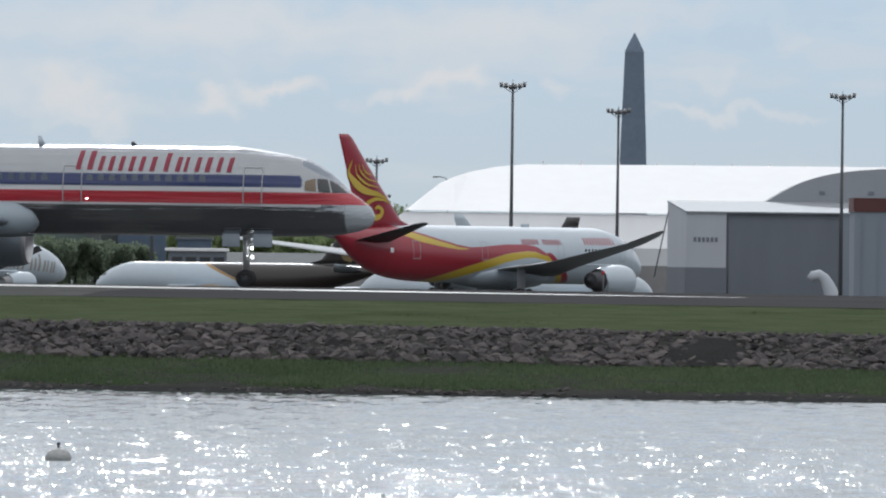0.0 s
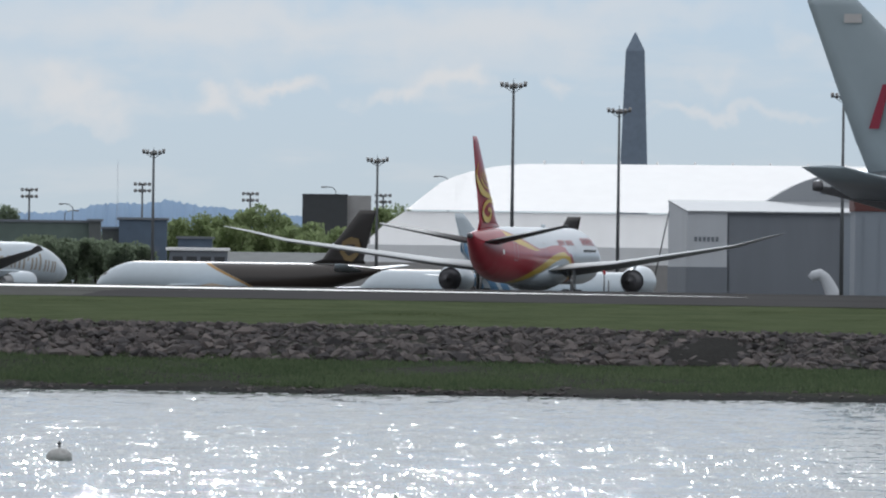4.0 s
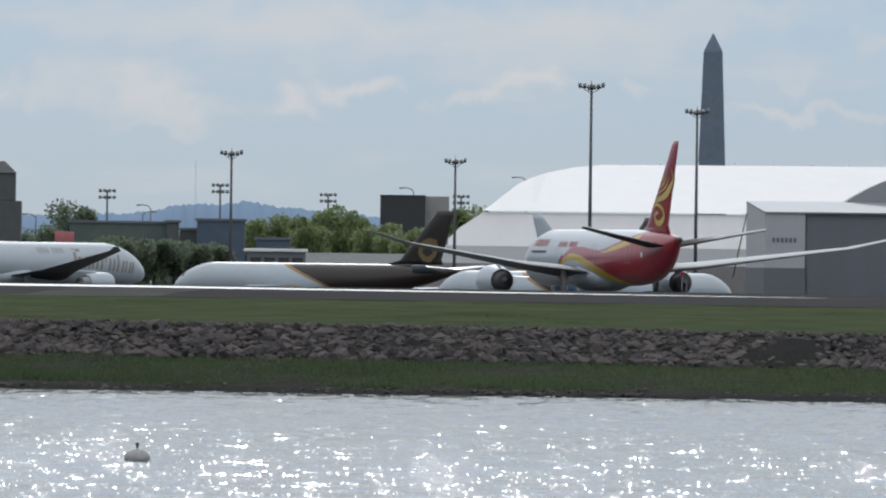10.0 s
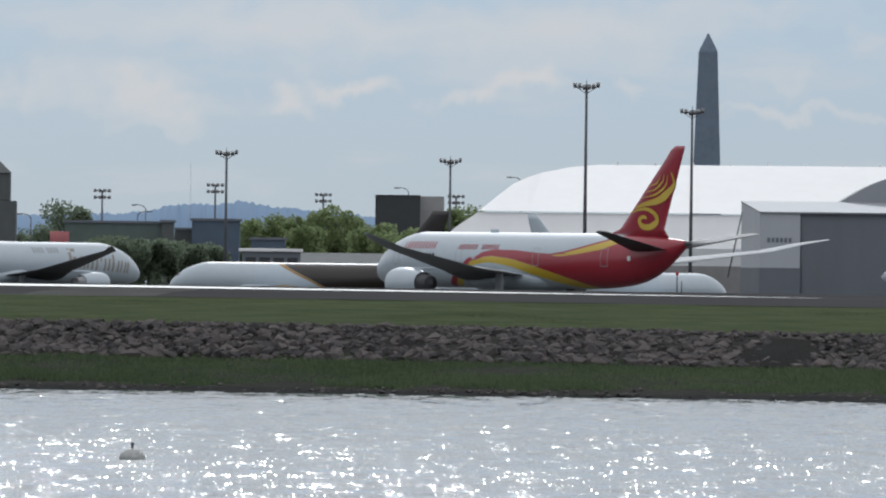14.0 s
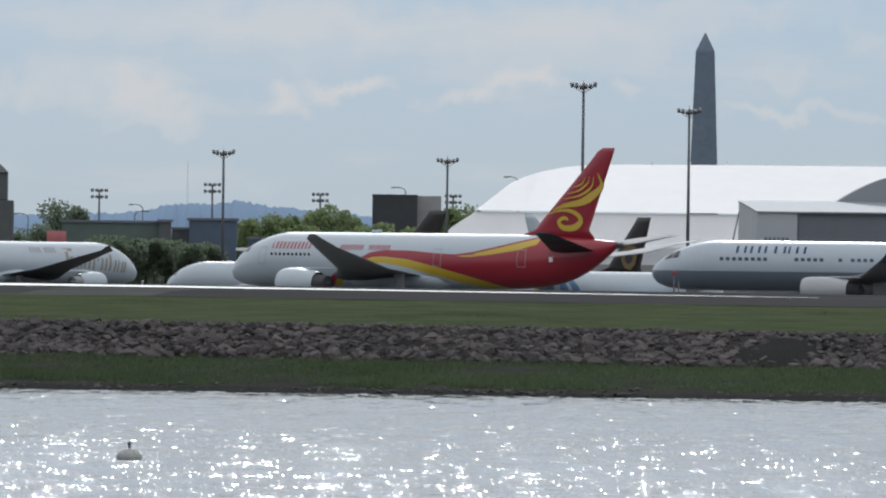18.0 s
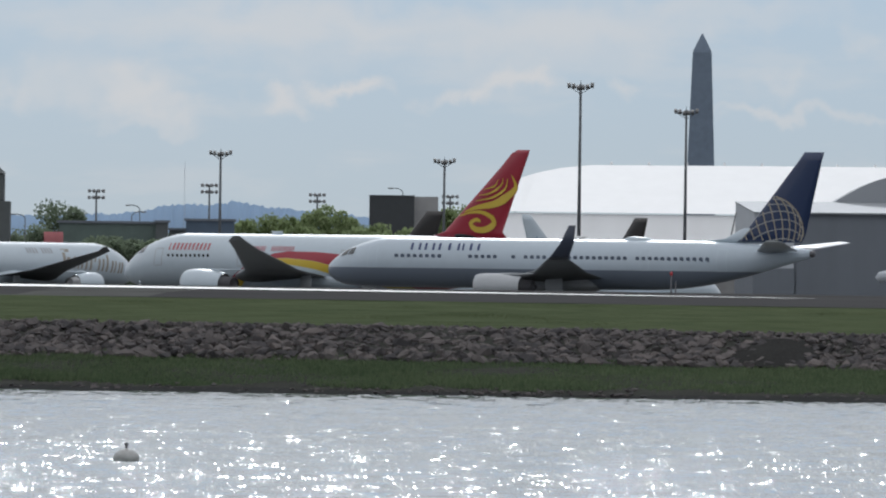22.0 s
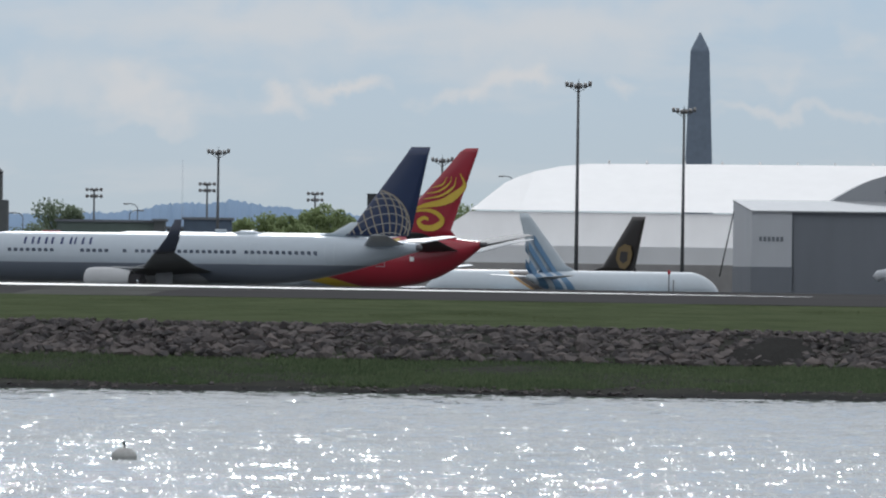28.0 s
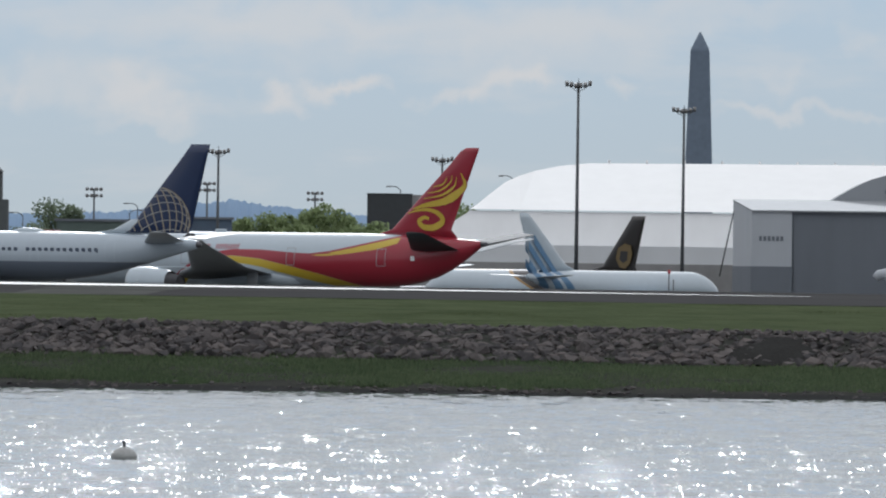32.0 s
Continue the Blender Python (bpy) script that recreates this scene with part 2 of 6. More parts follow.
# the white is dulled and blued: shade and haze are put into it
HAZED_WHITE, RED, YELLOW, NAVY = (0.505, 0.578, 0.64), (0.33, 0.024, 0.044), (0.6, 0.44, 0.04), (0.014, 0.03, 0.09)
M = {
    # verge and marsh greens are raised and greyed to imitate haze
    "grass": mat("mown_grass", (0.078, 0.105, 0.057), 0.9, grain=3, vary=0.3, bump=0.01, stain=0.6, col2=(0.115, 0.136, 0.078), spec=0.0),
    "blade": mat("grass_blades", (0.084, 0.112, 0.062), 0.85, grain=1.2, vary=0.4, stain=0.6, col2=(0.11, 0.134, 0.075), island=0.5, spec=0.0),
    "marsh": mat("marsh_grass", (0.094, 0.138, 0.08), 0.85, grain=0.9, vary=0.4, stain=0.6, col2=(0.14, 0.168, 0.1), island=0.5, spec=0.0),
    "soil": mat("dark_soil", (0.06, 0.062, 0.056), 0.95, grain=5, vary=0.4, bump=0.05, spec=0.0),
    "mud": mat("wet_mud", (0.047, 0.048, 0.048), 0.8, grain=6, vary=0.35, bump=0.04, spec=0.0),
    "asphalt": mat("runway_asphalt", (0.088, 0.088, 0.09), 0.9, grain=2, vary=0.2, stain=0.7, stretch=(0.12, 1, 1), spec=0.0),
    "apron": mat("apron_concrete", (0.12, 0.122, 0.118), 0.9, grain=0.6, vary=0.2, spec=0.0),
    "paint": mat("white_marking", (0.82, 0.82, 0.8), 0.6, grain=3, vary=0.06, stretch=(0.2, 1, 1)),
    "stone": mat("riprap_stone", (0.112, 0.107, 0.111), 0.9, grain=5, vary=0.2, bump=0.02, col2=(0.19, 0.17, 0.163), obj=0.7, spec=0.0),
    "stones": mat("riprap_stones", (0.11, 0.106, 0.11), 0.9, grain=5, vary=0.2, bump=0.02, col2=(0.172, 0.157, 0.153), island=0.6, spec=0.0),
    # near-black tone paints the shadow inside the outfall opening
    "opening_shade": mat("outfall_opening_shade", (0.045, 0.045, 0.044), 0.9, grain=7, vary=0.3, bump=0.03),
    "tyre": mat("tyre_rubber", (0.02, 0.02, 0.021), 0.8, grain=8),
    "metal": mat("grey_metal", (0.5, 0.51, 0.52), 0.4, 0.7, grain=3),
    "darkmetal": mat("dark_metal", (0.12, 0.12, 0.13), 0.45, 0.6, grain=3),
    "wing": mat("grey_wing_paint", (0.42, 0.44, 0.46), 0.35, 0.0, grain=1.2, vary=0.08, coat=0.2),
    "white": mat("white_paint", HAZED_WHITE, 0.3, grain=1.0, vary=0.04, coat=0.3),
    "chrome": mat("bright_metal_lip", (0.75, 0.76, 0.78), 0.18, 1.0, grain=3, vary=0.05),
    "fairing": mat("pale_grey_fairing_paint", (0.36, 0.425, 0.475), 0.35, grain=1.0, vary=0.06, coat=0.2),
    "bellyalu": mat("dull_belly_metal", (0.3, 0.31, 0.32), 0.3, 0.9, grain=1.0, vary=0.1),
    "finalu": mat("grey_fin_paint", (0.31, 0.37, 0.41), 0.4, 0.1, grain=1.0, vary=0.05),
    # wing grey darkened to paint in the shade of the undersides
    "wingshaded": mat("shaded_grey_wing_paint", (0.16, 0.17, 0.18), 0.65, grain=1.2, vary=0.1, spec=0.25),
    "wingmatt": mat("matt_grey_wing_paint", (0.34, 0.36, 0.38), 0.65, grain=1.2, vary=0.1, spec=0.25),
    "wingmid": mat("mid_grey_wing_paint", (0.36, 0.41, 0.47), 0.4, grain=1.2, vary=0.1),
    "shade": mat("cabin_window_pane", (0.13, 0.16, 0.22), 0.15, grain=2, spec=0.8),
    "glass": mat("cabin_glass", (0.02, 0.025, 0.03), 0.08, grain=2, spec=0.8),
    "fan": mat("engine_interior", (0.015, 0.015, 0.016), 0.5, 0.3, grain=4),
    "red": mat("red_paint", RED, 0.3, grain=1.2, vary=0.05, coat=0.3),
    "yellow": mat("yellow_paint", YELLOW, 0.35, grain=1.2, vary=0.05, coat=0.2),
    "navy": mat("navy_paint", NAVY, 0.3, grain=1.2, vary=0.05, coat=0.3),
    "gold": mat("gold_line_paint", (0.31, 0.275, 0.22), 0.4, grain=1.2, vary=0.06),
    "paleline": mat("pale_line_paint", (0.33, 0.34, 0.34), 0.4, grain=1.2, vary=0.06),
    "wingletdark": mat("dark_blue_grey_winglet_paint", (0.045, 0.055, 0.085), 0.4, grain=1.2, vary=0.06),
    "badgegold": mat("gold_badge_paint", (0.15, 0.105, 0.04), 0.5, grain=1.2, vary=0.1),
    "titlered": mat("pale_red_title_paint", (0.42, 0.13, 0.15), 0.4, grain=2, vary=0.05),
    "blind": mat("tan_sun_blind", (0.2, 0.15, 0.1), 0.2, grain=2, vary=0.1, spec=0.6),
    "tantitle": mat("tan_title_paint", (0.3, 0.275, 0.235), 0.5, grain=2, vary=0.05),
    "doorline": mat("grey_door_outline", (0.36, 0.37, 0.39), 0.4, grain=2, vary=0.05),
    "redletter": mat("red_lettering_paint", (0.24, 0.018, 0.045), 0.4, grain=2, vary=0.05),
    "blueletter": mat("blue_lettering_paint", (0.02, 0.035, 0.13), 0.4, grain=2, vary=0.05),
    "greyletter": mat("grey_lettering_paint", (0.46, 0.45, 0.45), 0.5, grain=2, vary=0.05),
    "greytitle": mat("faded_grey_title_paint", (0.33, 0.345, 0.37), 0.5, grain=2, vary=0.05),
    "brown": mat("brown_paint", (0.02, 0.017, 0.016), 0.35, grain=1, vary=0.1, coat=0.3),
    "stripeblue": mat("blue_stripe_paint", (0.12, 0.24, 0.4), 0.4, grain=1, vary=0.05),
    "dgrey": mat("dark_grey_paint", (0.055, 0.06, 0.065), 0.6, grain=1, vary=0.1, spec=0.25),
    "roof": mat("white_roof_membrane", (0.85, 0.855, 0.86), 0.65, grain=0.3, vary=0.03, spec=0.3),
    "wallwhite": mat("white_wall_sheeting", (0.88, 0.89, 0.9), 0.6, grain=0.25, vary=0.05, stretch=(1, 1, 0.2)),
    "wallpale": mat("pale_wall_sheeting", (0.74, 0.765, 0.79), 0.65, grain=0.3, vary=0.06, stretch=(1, 1, 0.2)),
    "rooftin": mat("grey_roof_sheeting", (0.31, 0.33, 0.355), 0.65, grain=0.3, vary=0.08, stretch=(1, 1, 0.2)),
    "wallgrey": mat("grey_wall_sheeting", (0.48, 0.51, 0.55), 0.65, grain=0.3, vary=0.06, stretch=(1, 1, 0.2)),
    "wallmid": mat("mid_grey_wall_sheeting", (0.24, 0.275, 0.32), 0.65, grain=0.3, vary=0.08, stretch=(1, 1, 0.2)),
    "walldark": mat("dark_wall_sheeting", (0.17, 0.19, 0.22), 0.65, grain=0.3, vary=0.1, stretch=(1, 1, 0.2)),
    # granite carries a blue tint that stands in for haze
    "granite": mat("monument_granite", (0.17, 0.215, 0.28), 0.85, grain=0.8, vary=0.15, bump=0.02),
    "pole": mat("galvanised_pole", (0.11, 0.12, 0.13), 0.6, 0.3, grain=1),
    "lamp": mat("floodlight_housing", (0.2, 0.2, 0.2), 0.5, 0.2, grain=2),
    "bark": mat("tree_bark", (0.06, 0.05, 0.04), 0.9, grain=3, bump=0.05),
    # distance haze is mixed into both leaf greens, lighter and greyer
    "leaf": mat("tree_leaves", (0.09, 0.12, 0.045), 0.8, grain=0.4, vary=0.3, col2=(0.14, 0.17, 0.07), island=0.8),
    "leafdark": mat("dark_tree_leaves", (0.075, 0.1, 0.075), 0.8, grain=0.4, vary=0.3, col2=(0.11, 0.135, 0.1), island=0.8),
    "brick": mat("grey_brown_masonry", (0.11, 0.122, 0.125), 0.85, grain=0.5, vary=0.2),
    "concrete": mat("grey_concrete", (0.3, 0.3, 0.3), 0.85, grain=0.4, vary=0.15),
    "bluewall": mat("blue_grey_cladding", (0.1, 0.14, 0.2), 0.7, grain=0.3, vary=0.2),
    "greenwall": mat("green_grey_cladding", (0.11, 0.15, 0.135), 0.5, grain=0.3, vary=0.25),
    # the ridge's blue is aerial haze painted as its base colour
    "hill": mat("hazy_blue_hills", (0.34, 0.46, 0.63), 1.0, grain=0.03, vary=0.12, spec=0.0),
    "buoy": mat("weathered_buoy_shell", (0.36, 0.365, 0.36), 0.5, grain=9, vary=0.3),
    "darkred": mat("dark_red_trim", (0.104, 0.039, 0.036), 0.7, grain=0.4),
    # billboard red is paled towards pink to paint haze over it
    "hazedred": mat("hazed_red_panel", (0.45, 0.16, 0.17), 0.7, grain=0.6),
    "signred": mat("red_signal_paint", (0.4, 0.03, 0.04), 0.5, grain=3),
}


def glowing(name, col, strength):
    m = bpy.data.materials.new(name)
    m.use_nodes = True
    b = m.node_tree.nodes["Principled BSDF"]
    b.inputs["Emission Color"].default_value, b.inputs["Emission Strength"].default_value = (*col, 1), strength
    return m


M["lit"] = glowing("lit_lamp_glass", (1.0, 0.93, 0.8), 6.0)


def leafy(m, amount, col):
    """Let light through the leaves."""
    nt = m.node_tree
    b = nt.nodes["Principled BSDF"]
    t, x = nt.nodes.new("ShaderNodeBsdfTranslucent"), nt.nodes.new("ShaderNodeMixShader")
    t.inputs["Color"].default_value = (*col, 1)
    x.inputs[0].default_value = amount
    nt.links.new(b.outputs[0], x.inputs[1]); nt.links.new(t.outputs[0], x.inputs[2])
    nt.links.new(x.outputs[0], nt.nodes["Material Output"].inputs["Surface"])


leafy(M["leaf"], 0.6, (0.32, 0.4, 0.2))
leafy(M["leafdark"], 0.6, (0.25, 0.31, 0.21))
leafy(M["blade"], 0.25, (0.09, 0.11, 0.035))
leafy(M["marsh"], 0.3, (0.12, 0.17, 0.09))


def matte(m):
    """A surface with no gloss at all, as rough ground has."""
    nt = m.node_tree
    b, d = nt.nodes["Principled BSDF"], nt.nodes.new("ShaderNodeBsdfDiffuse")
    d.inputs["Roughness"].default_value = 0.6
    for name, to in (("Base Color", "Color"), ("Normal", "Normal")):
        if b.inputs[name].links:
            nt.links.new(b.inputs[name].links[0].from_socket, d.inputs[to])
    nt.links.new(d.outputs[0], nt.nodes["Material Output"].inputs["Surface"])


for key in ("grass", "soil", "mud", "asphalt", "apron", "stone", "stones", "hill", "opening_shade"):
    matte(M[key])

# ---- building helpers ----


def finish(name, bm, material, smooth=True):
    me = bpy.data.meshes.new(name)
    bm.normal_update()
    for f in bm.faces:
        f.smooth = smooth
    bm.to_mesh(me)
    bm.free()
    for m in (material if isinstance(material, (list, tuple)) else [material]):
        me.materials.append(m)
    return me


def part(name, bm, material, parent, label="", smooth=True):
    ob = new(name, finish(name, bm, material, smooth))
    ob.parent = parent
    if label:
        ob["label"] = label
    return ob


def share(name, me, parent, m, label=""):
    ob = new(name, me)
    ob.parent = parent
    ob.matrix_basis = m
    if label:
        ob["label"] = label
    return ob


def thing(name, bm, material, label, category, group="", kind="", smooth=False):
    return tagged(new(name, finish(name, bm, material, smooth)), label, category, group, kind)


def root(name, label, category, m, group=""):
    ob = tagged(new(name), label, category, group)
    ob.empty_display_size = 1
    ob.matrix_world = m
    return ob


def box(bm, x0, x1, y0, y1, z0, z1, bevel=0.0, m=None):
    m = m or Matrix()
    vs = [bm.verts.new(m @ Vector((x, y, z))) for x in (x0, x1) for y in (y0, y1) for z in (z0, z1)]
    fs = [bm.faces.new([vs[i] for i in q]) for q in ((0, 1, 3, 2), (4, 6, 7, 5), (0, 4, 5, 1), (2, 3, 7, 6), (0, 2, 6, 4), (1, 5, 7, 3))]
    if bevel:
        bmesh.ops.bevel(bm, geom=list({e for f in fs for e in f.edges}), offset=bevel, segments=1, affect="EDGES")
    return bm


def rings(bm, loops, close=True, cap=True):
    """Skin a list of closed loops of points."""
    made = [[bm.verts.new(p) for p in loop] for loop in loops]
    for a, b in zip(made, made[1:]):
        n = len(a)
        for i in range(n if close else n - 1):
            j = (i + 1) % n
            bm.faces.new((a[i], a[j], b[j], b[i]))
    if cap:
        for loop in (made[0][::-1], made[-1]):
            if len(loop) > 2:
                bm.faces.new(loop)
    return made


def turned(bm, profile, n=24, axis="X", at=(0, 0, 0), cap=False):
    """Turn a profile of (along, radius) round an axis."""
    loops = []
    for a, r in profile:
        loop = []
        for i in range(n):
            t = 2 * math.pi * i / n
            c, s = r * math.cos(t), r * math.sin(t)
            p = {"X": (a, c, s), "Y": (c, a, s), "Z": (c, s, a)}[axis]
            loop.append(Vector(p) + Vector(at))
        loops.append(loop)
    rings(bm, loops, cap=cap)
    bmesh.ops.recalc_face_normals(bm, faces=bm.faces)
    return bm


def rod(bm, a, b, r0, r1=None, n=8):
    """A tapered rod from a to b."""
    a, b = Vector(a), Vector(b)
    q = (b - a).to_track_quat("Z", "Y")
    r1 = r0 if r1 is None else r1
    rings(bm, [[p + q @ Vector((r * math.cos(2 * math.pi * i / n), r * math.sin(2 * math.pi * i / n), 0)) for i in range(n)] for p, r in ((a, r0), (b, r1))])
    return bm


FOIL = [(0, 0), (0.02, 0.18), (0.1, 0.36), (0.3, 0.5), (0.6, 0.38), (0.85, 0.16), (1, 0.02), (1, -0.02), (0.85, -0.1), (0.6, -0.28), (0.3, -0.42), (0.1, -0.33), (0.02, -0.17)]


def foil(bm, stations, up):
    """Wing skin. stations: x of the leading edge, y, z, chord, thickness; up: way of the thickness at each station."""
    loops = []
    for (x, y, z, chord, thick), u in zip(stations, up if isinstance(up, list) else [up] * len(stations)):
        u = Vector(u)
        loops.append([Vector((x - c * chord, y, z)) + u * (t * thick) for c, t in FOIL])
    rings(bm, loops)
    bmesh.ops.recalc_face_normals(bm, faces=bm.faces)
    return bm


# ---- airliners ----


class Hull:
    """Shape of a fuselage, by the distance s behind the nose."""

    def __init__(self, length, width, height, zc, nose, tail, end_z, gear_s, drop=0.5, brow=None, rise=None, taper=2.6):
        self.drop, self.rise, self.taper = drop, rise, taper
        self.brow = brow or [(0, 0), (0.01, 0.08), (0.03, 0.15), (0.1, 0.29), (0.2, 0.45), (0.3, 0.58), (0.4, 0.69), (0.55, 0.81), (0.7, 0.9), (0.85, 0.965), (1, 1)]
        self.L, self.w, self.h, self.zc, self.nose, self.tail, self.end_z, self.g = length, width / 2, height / 2, zc, nose, tail, end_z, gear_s

    def section(self, s):
        top, bot, hw = self.zc + self.h, self.zc - self.h, self.w
        if s < self.nose:
            t = s / self.nose
            tip = self.zc - self.drop * self.h
            k = np.interp(t, [p[0] for p in self.brow], [p[1] for p in self.brow])
            top = tip + (top - tip) * k
            bot = tip + (bot - tip) * np.interp(t, [0, 0.01, 0.03, 0.1, 0.25, 0.5, 1], [0, 0.25, 0.42, 0.66, 0.87, 0.97, 1])
            hw = hw * np.interp(t, [0, 0.01, 0.03, 0.1, 0.25, 0.5, 0.75, 1], [0, 0.13, 0.23, 0.43, 0.67, 0.88, 0.97, 1])
        elif s > self.tail:
            t = (s - self.tail) / (self.L - self.tail)
            top = top - (top - self.end_z - 0.32) * t ** self.taper
            k = np.interp(t, [p[0] for p in self.rise], [p[1] for p in self.rise]) if self.rise else t ** 1.7
            bot = bot + (self.end_z - 0.32 - bot) * k
            hw = hw * (1 - 0.88 * t ** 1.7)
        return (top + bot) / 2, max(hw, 0.02), max((top - bot) / 2, 0.02)

    def side(self, s, z):
        zc, hw, hh = self.section(s)
        k = max(-0.99, min(0.99, (z - zc) / hh))
        return hw * math.sqrt(1 - k * k)

    def build(self, n=64, step=0.3):
        bm = bmesh.new()
        ss = [0.0, 0.04, 0.1, 0.2, 0.35, 0.5]
        while ss[-1] < self.nose:
            ss.append(ss[-1] + 0.25)
        while ss[-1] < self.L - step:
            ss.append(ss[-1] + step)
        ss.append(self.L)
        loops = []
        for s in ss:
            zc, hw, hh = self.section(s)
            loops.append([(self.g - s, hw * math.sin(2 * math.pi * i / n), zc + hh * math.cos(2 * math.pi * i / n)) for i in range(n)])
        rings(bm, loops)
        bmesh.ops.recalc_face_normals(bm, faces=bm.faces)
        return bm


def zone_values(ob, hull, zones):
    """Store on each vertex how far inside a paint zone it lies."""
    me = ob.data
    for name, f in zones.items():
        a = me.attributes.new(name, "FLOAT", "POINT")
        vals = []
        for v in me.vertices:
            s = hull.g - v.co.x
            vals.append(f(s, (v.co.z - hull.zc) / hull.h, v.co.y))
        a.data.foreach_set("value", vals)


def make_wheel(r, w):
    bm = bmesh.new()
    turned(bm, [(-w * 0.5, r * 0.45), (-w * 0.5, r * 0.85), (-w * 0.38, r * 0.97), (0, r), (w * 0.38, r * 0.97), (w * 0.5, r * 0.85), (w * 0.5, r * 0.45)], 20, "Y")
    tyre = finish("tyre", bm, M["tyre"])
    bm = bmesh.new()
    turned(bm, [(-w * 0.46, 0.01), (-w * 0.46, r * 0.3), (-w * 0.3, r * 0.47), (w * 0.3, r * 0.47), (w * 0.46, r * 0.3), (w * 0.46, 0.01)], 14, "Y")
    rim = finish("rim", bm, M["dgrey"])
    return tyre, rim


def gear_leg(air, x, y, top, r, w, axles, twin, lean=0.0, name="main_gear"):
    bm = bmesh.new()
    rod(bm, (x, y, r * 0.9), (x, y, top), 0.14, 0.2, 10)
    rod(bm, (x, y, top * 0.55), (x + 0.9, y * 0.82, top), 0.07, 0.07, 8)
    for ax in axles:
        rod(bm, (x + ax, y - twin * 1.2, r), (x + ax, y + twin * 1.2, r), 0.07, 0.07, 8)
    if len(axles) > 1:
        rod(bm, (x + axles[0], y, r), (x + axles[-1], y, r), 0.11, 0.11, 8)
    leg = part(name, bm, M["metal"], air, "grey steel landing gear leg")
    tyre, rim = make_wheel(r, w)
    for ax in axles:
        for sy in (-twin, twin):
            t = share("tyre", tyre, leg, pose(x + ax, y + sy, r), "black rubber tyre")
            share("rim", rim, leg, pose(x + ax, y + sy, r))
    if name == "nose_gear":
        bm = bmesh.new()
        for s in (-0.42, 0.38):
            box(bm, x - 0.1, x + 0.9, s, s + 0.04, top - 0.75, top + 0.1)
        part("gear_door", bm, M["wing"], air)
        return
    bm = bmesh.new()
    box(bm, x - 0.9, x + 0.6, y + (0.25 if y > 0 else -0.3), y + (0.3 if y > 0 else -0.25), r * 1.6, top, 0.02)
    # darker grey here imitates the shade under the wing
    part("gear_door", bm, M["wingmatt"], air)


def engine(air, x, y, z, r, length, cowl_mat, wing_z, label, core="darkmetal"):
    """x: the intake's lip."""
    bm = bmesh.new()
    turned(bm, [(-length, r * 0.74), (-length * 0.75, r * 0.9), (-length * 0.45, r), (-length * 0.15, r * 0.99), (-length * 0.04, r * 0.93)], 32, "X", (x, y, z))
    cowl = part("engine_cowl", bm, cowl_mat, air, label)
    bm = bmesh.new()
    turned(bm, [(-length * 0.04, r * 0.93), (-0.02, r * 0.88), (0, r * 0.83), (-0.04, r * 0.79), (-length * 0.1, r * 0.77)], 32, "X", (x, y, z))
    part("intake_lip", bm, M["metal"], cowl, "bright metal intake ring")
    bm = bmesh.new()
    turned(bm, [(-length * 0.1, r * 0.77), (-length * 0.2, r * 0.75), (-length * 0.2, r * 0.25), (-length * 0.1, 0.02)], 24, "X", (x, y, z))
    part("fan", bm, M["fan"], cowl)
    bm = bmesh.new()
    turned(bm, [(-length * 0.98, r * 0.72), (-length * 0.96, r * 0.55), (-length * 1.25, r * 0.5), (-length * 1.24, r * 0.4), (-length * 1.34, 0.06)], 24, "X", (x, y, z))
    part("exhaust_cone", bm, M[core], cowl, "bare metal exhaust nozzle")
    bm = bmesh.new()
    foil(bm, [(x - length * 0.22, y, z + r * 0.9, length * 1.15, 0.45), (x - length * 0.62, y, wing_z, length * 1.0, 0.4)], (0, 1, 0))
    part("pylon", bm, cowl_mat, air)


def windows(air, hull, s0, s1, pitch, z, w, h, sides, skip=(), material="glass"):
    bm = bmesh.new()
    pts = []
    for cx, cz, a0 in ((1, 1, 0), (-1, 1, 90), (-1, -1, 180), (1, -1, 270)):
        for k in (0, 45, 90):
            a = radians(a0 + k)
            pts.append((cx * w * 0.22 + w * 0.28 * math.cos(a), 0.0, cz * (h * 0.5 - w * 0.28) + w * 0.28 * math.sin(a)))
    rings(bm, [[(p[0], -0.02, p[2]) for p in pts], [(p[0], 0.02, p[2]) for p in pts]])
    bmesh.ops.recalc_face_normals(bm, faces=bm.faces)
    me = finish("cabin_window", bm, M[material], False)
    s = s0
    while s < s1:
        if not any(a < s < b for a, b in skip):
            for side in sides:
                zc, hw, hh = hull.section(s)
                share("cabin_window", me, air, pose(hull.g - s, side * hull.side(s, z), z, side * -math.degrees(math.asin(max(-0.9, min(0.9, (z - zc) / hh))))))
        s += pitch


def door_frame(air, hull, s, z0, z1, w, side, material, line=0.06):
    """A door: its raised outline, which follows the hull."""
    bm = bmesh.new()
    loops = []
    for inset in (0.0, line):
        loop = []
        for k in range(24):
            e = k / 24 * 4
            i, f = int(e), e - int(e)
            x, zz = ((-1 + 2 * f, -1), (1, -1 + 2 * f), (1 - 2 * f, 1), (-1, 1 - 2 * f))[i]
            z = (z0 + z1) / 2 + zz * ((z1 - z0) / 2 - inset)
            sx = s - x * (w / 2 - inset)
            loop.append((hull.g - sx, side * (hull.side(sx, z) + 0.02), z))
        loops.append(loop)
    rings(bm, loops, cap=False)
    return part("cabin_door", bm, material, air, "cabin door with a painted outline")


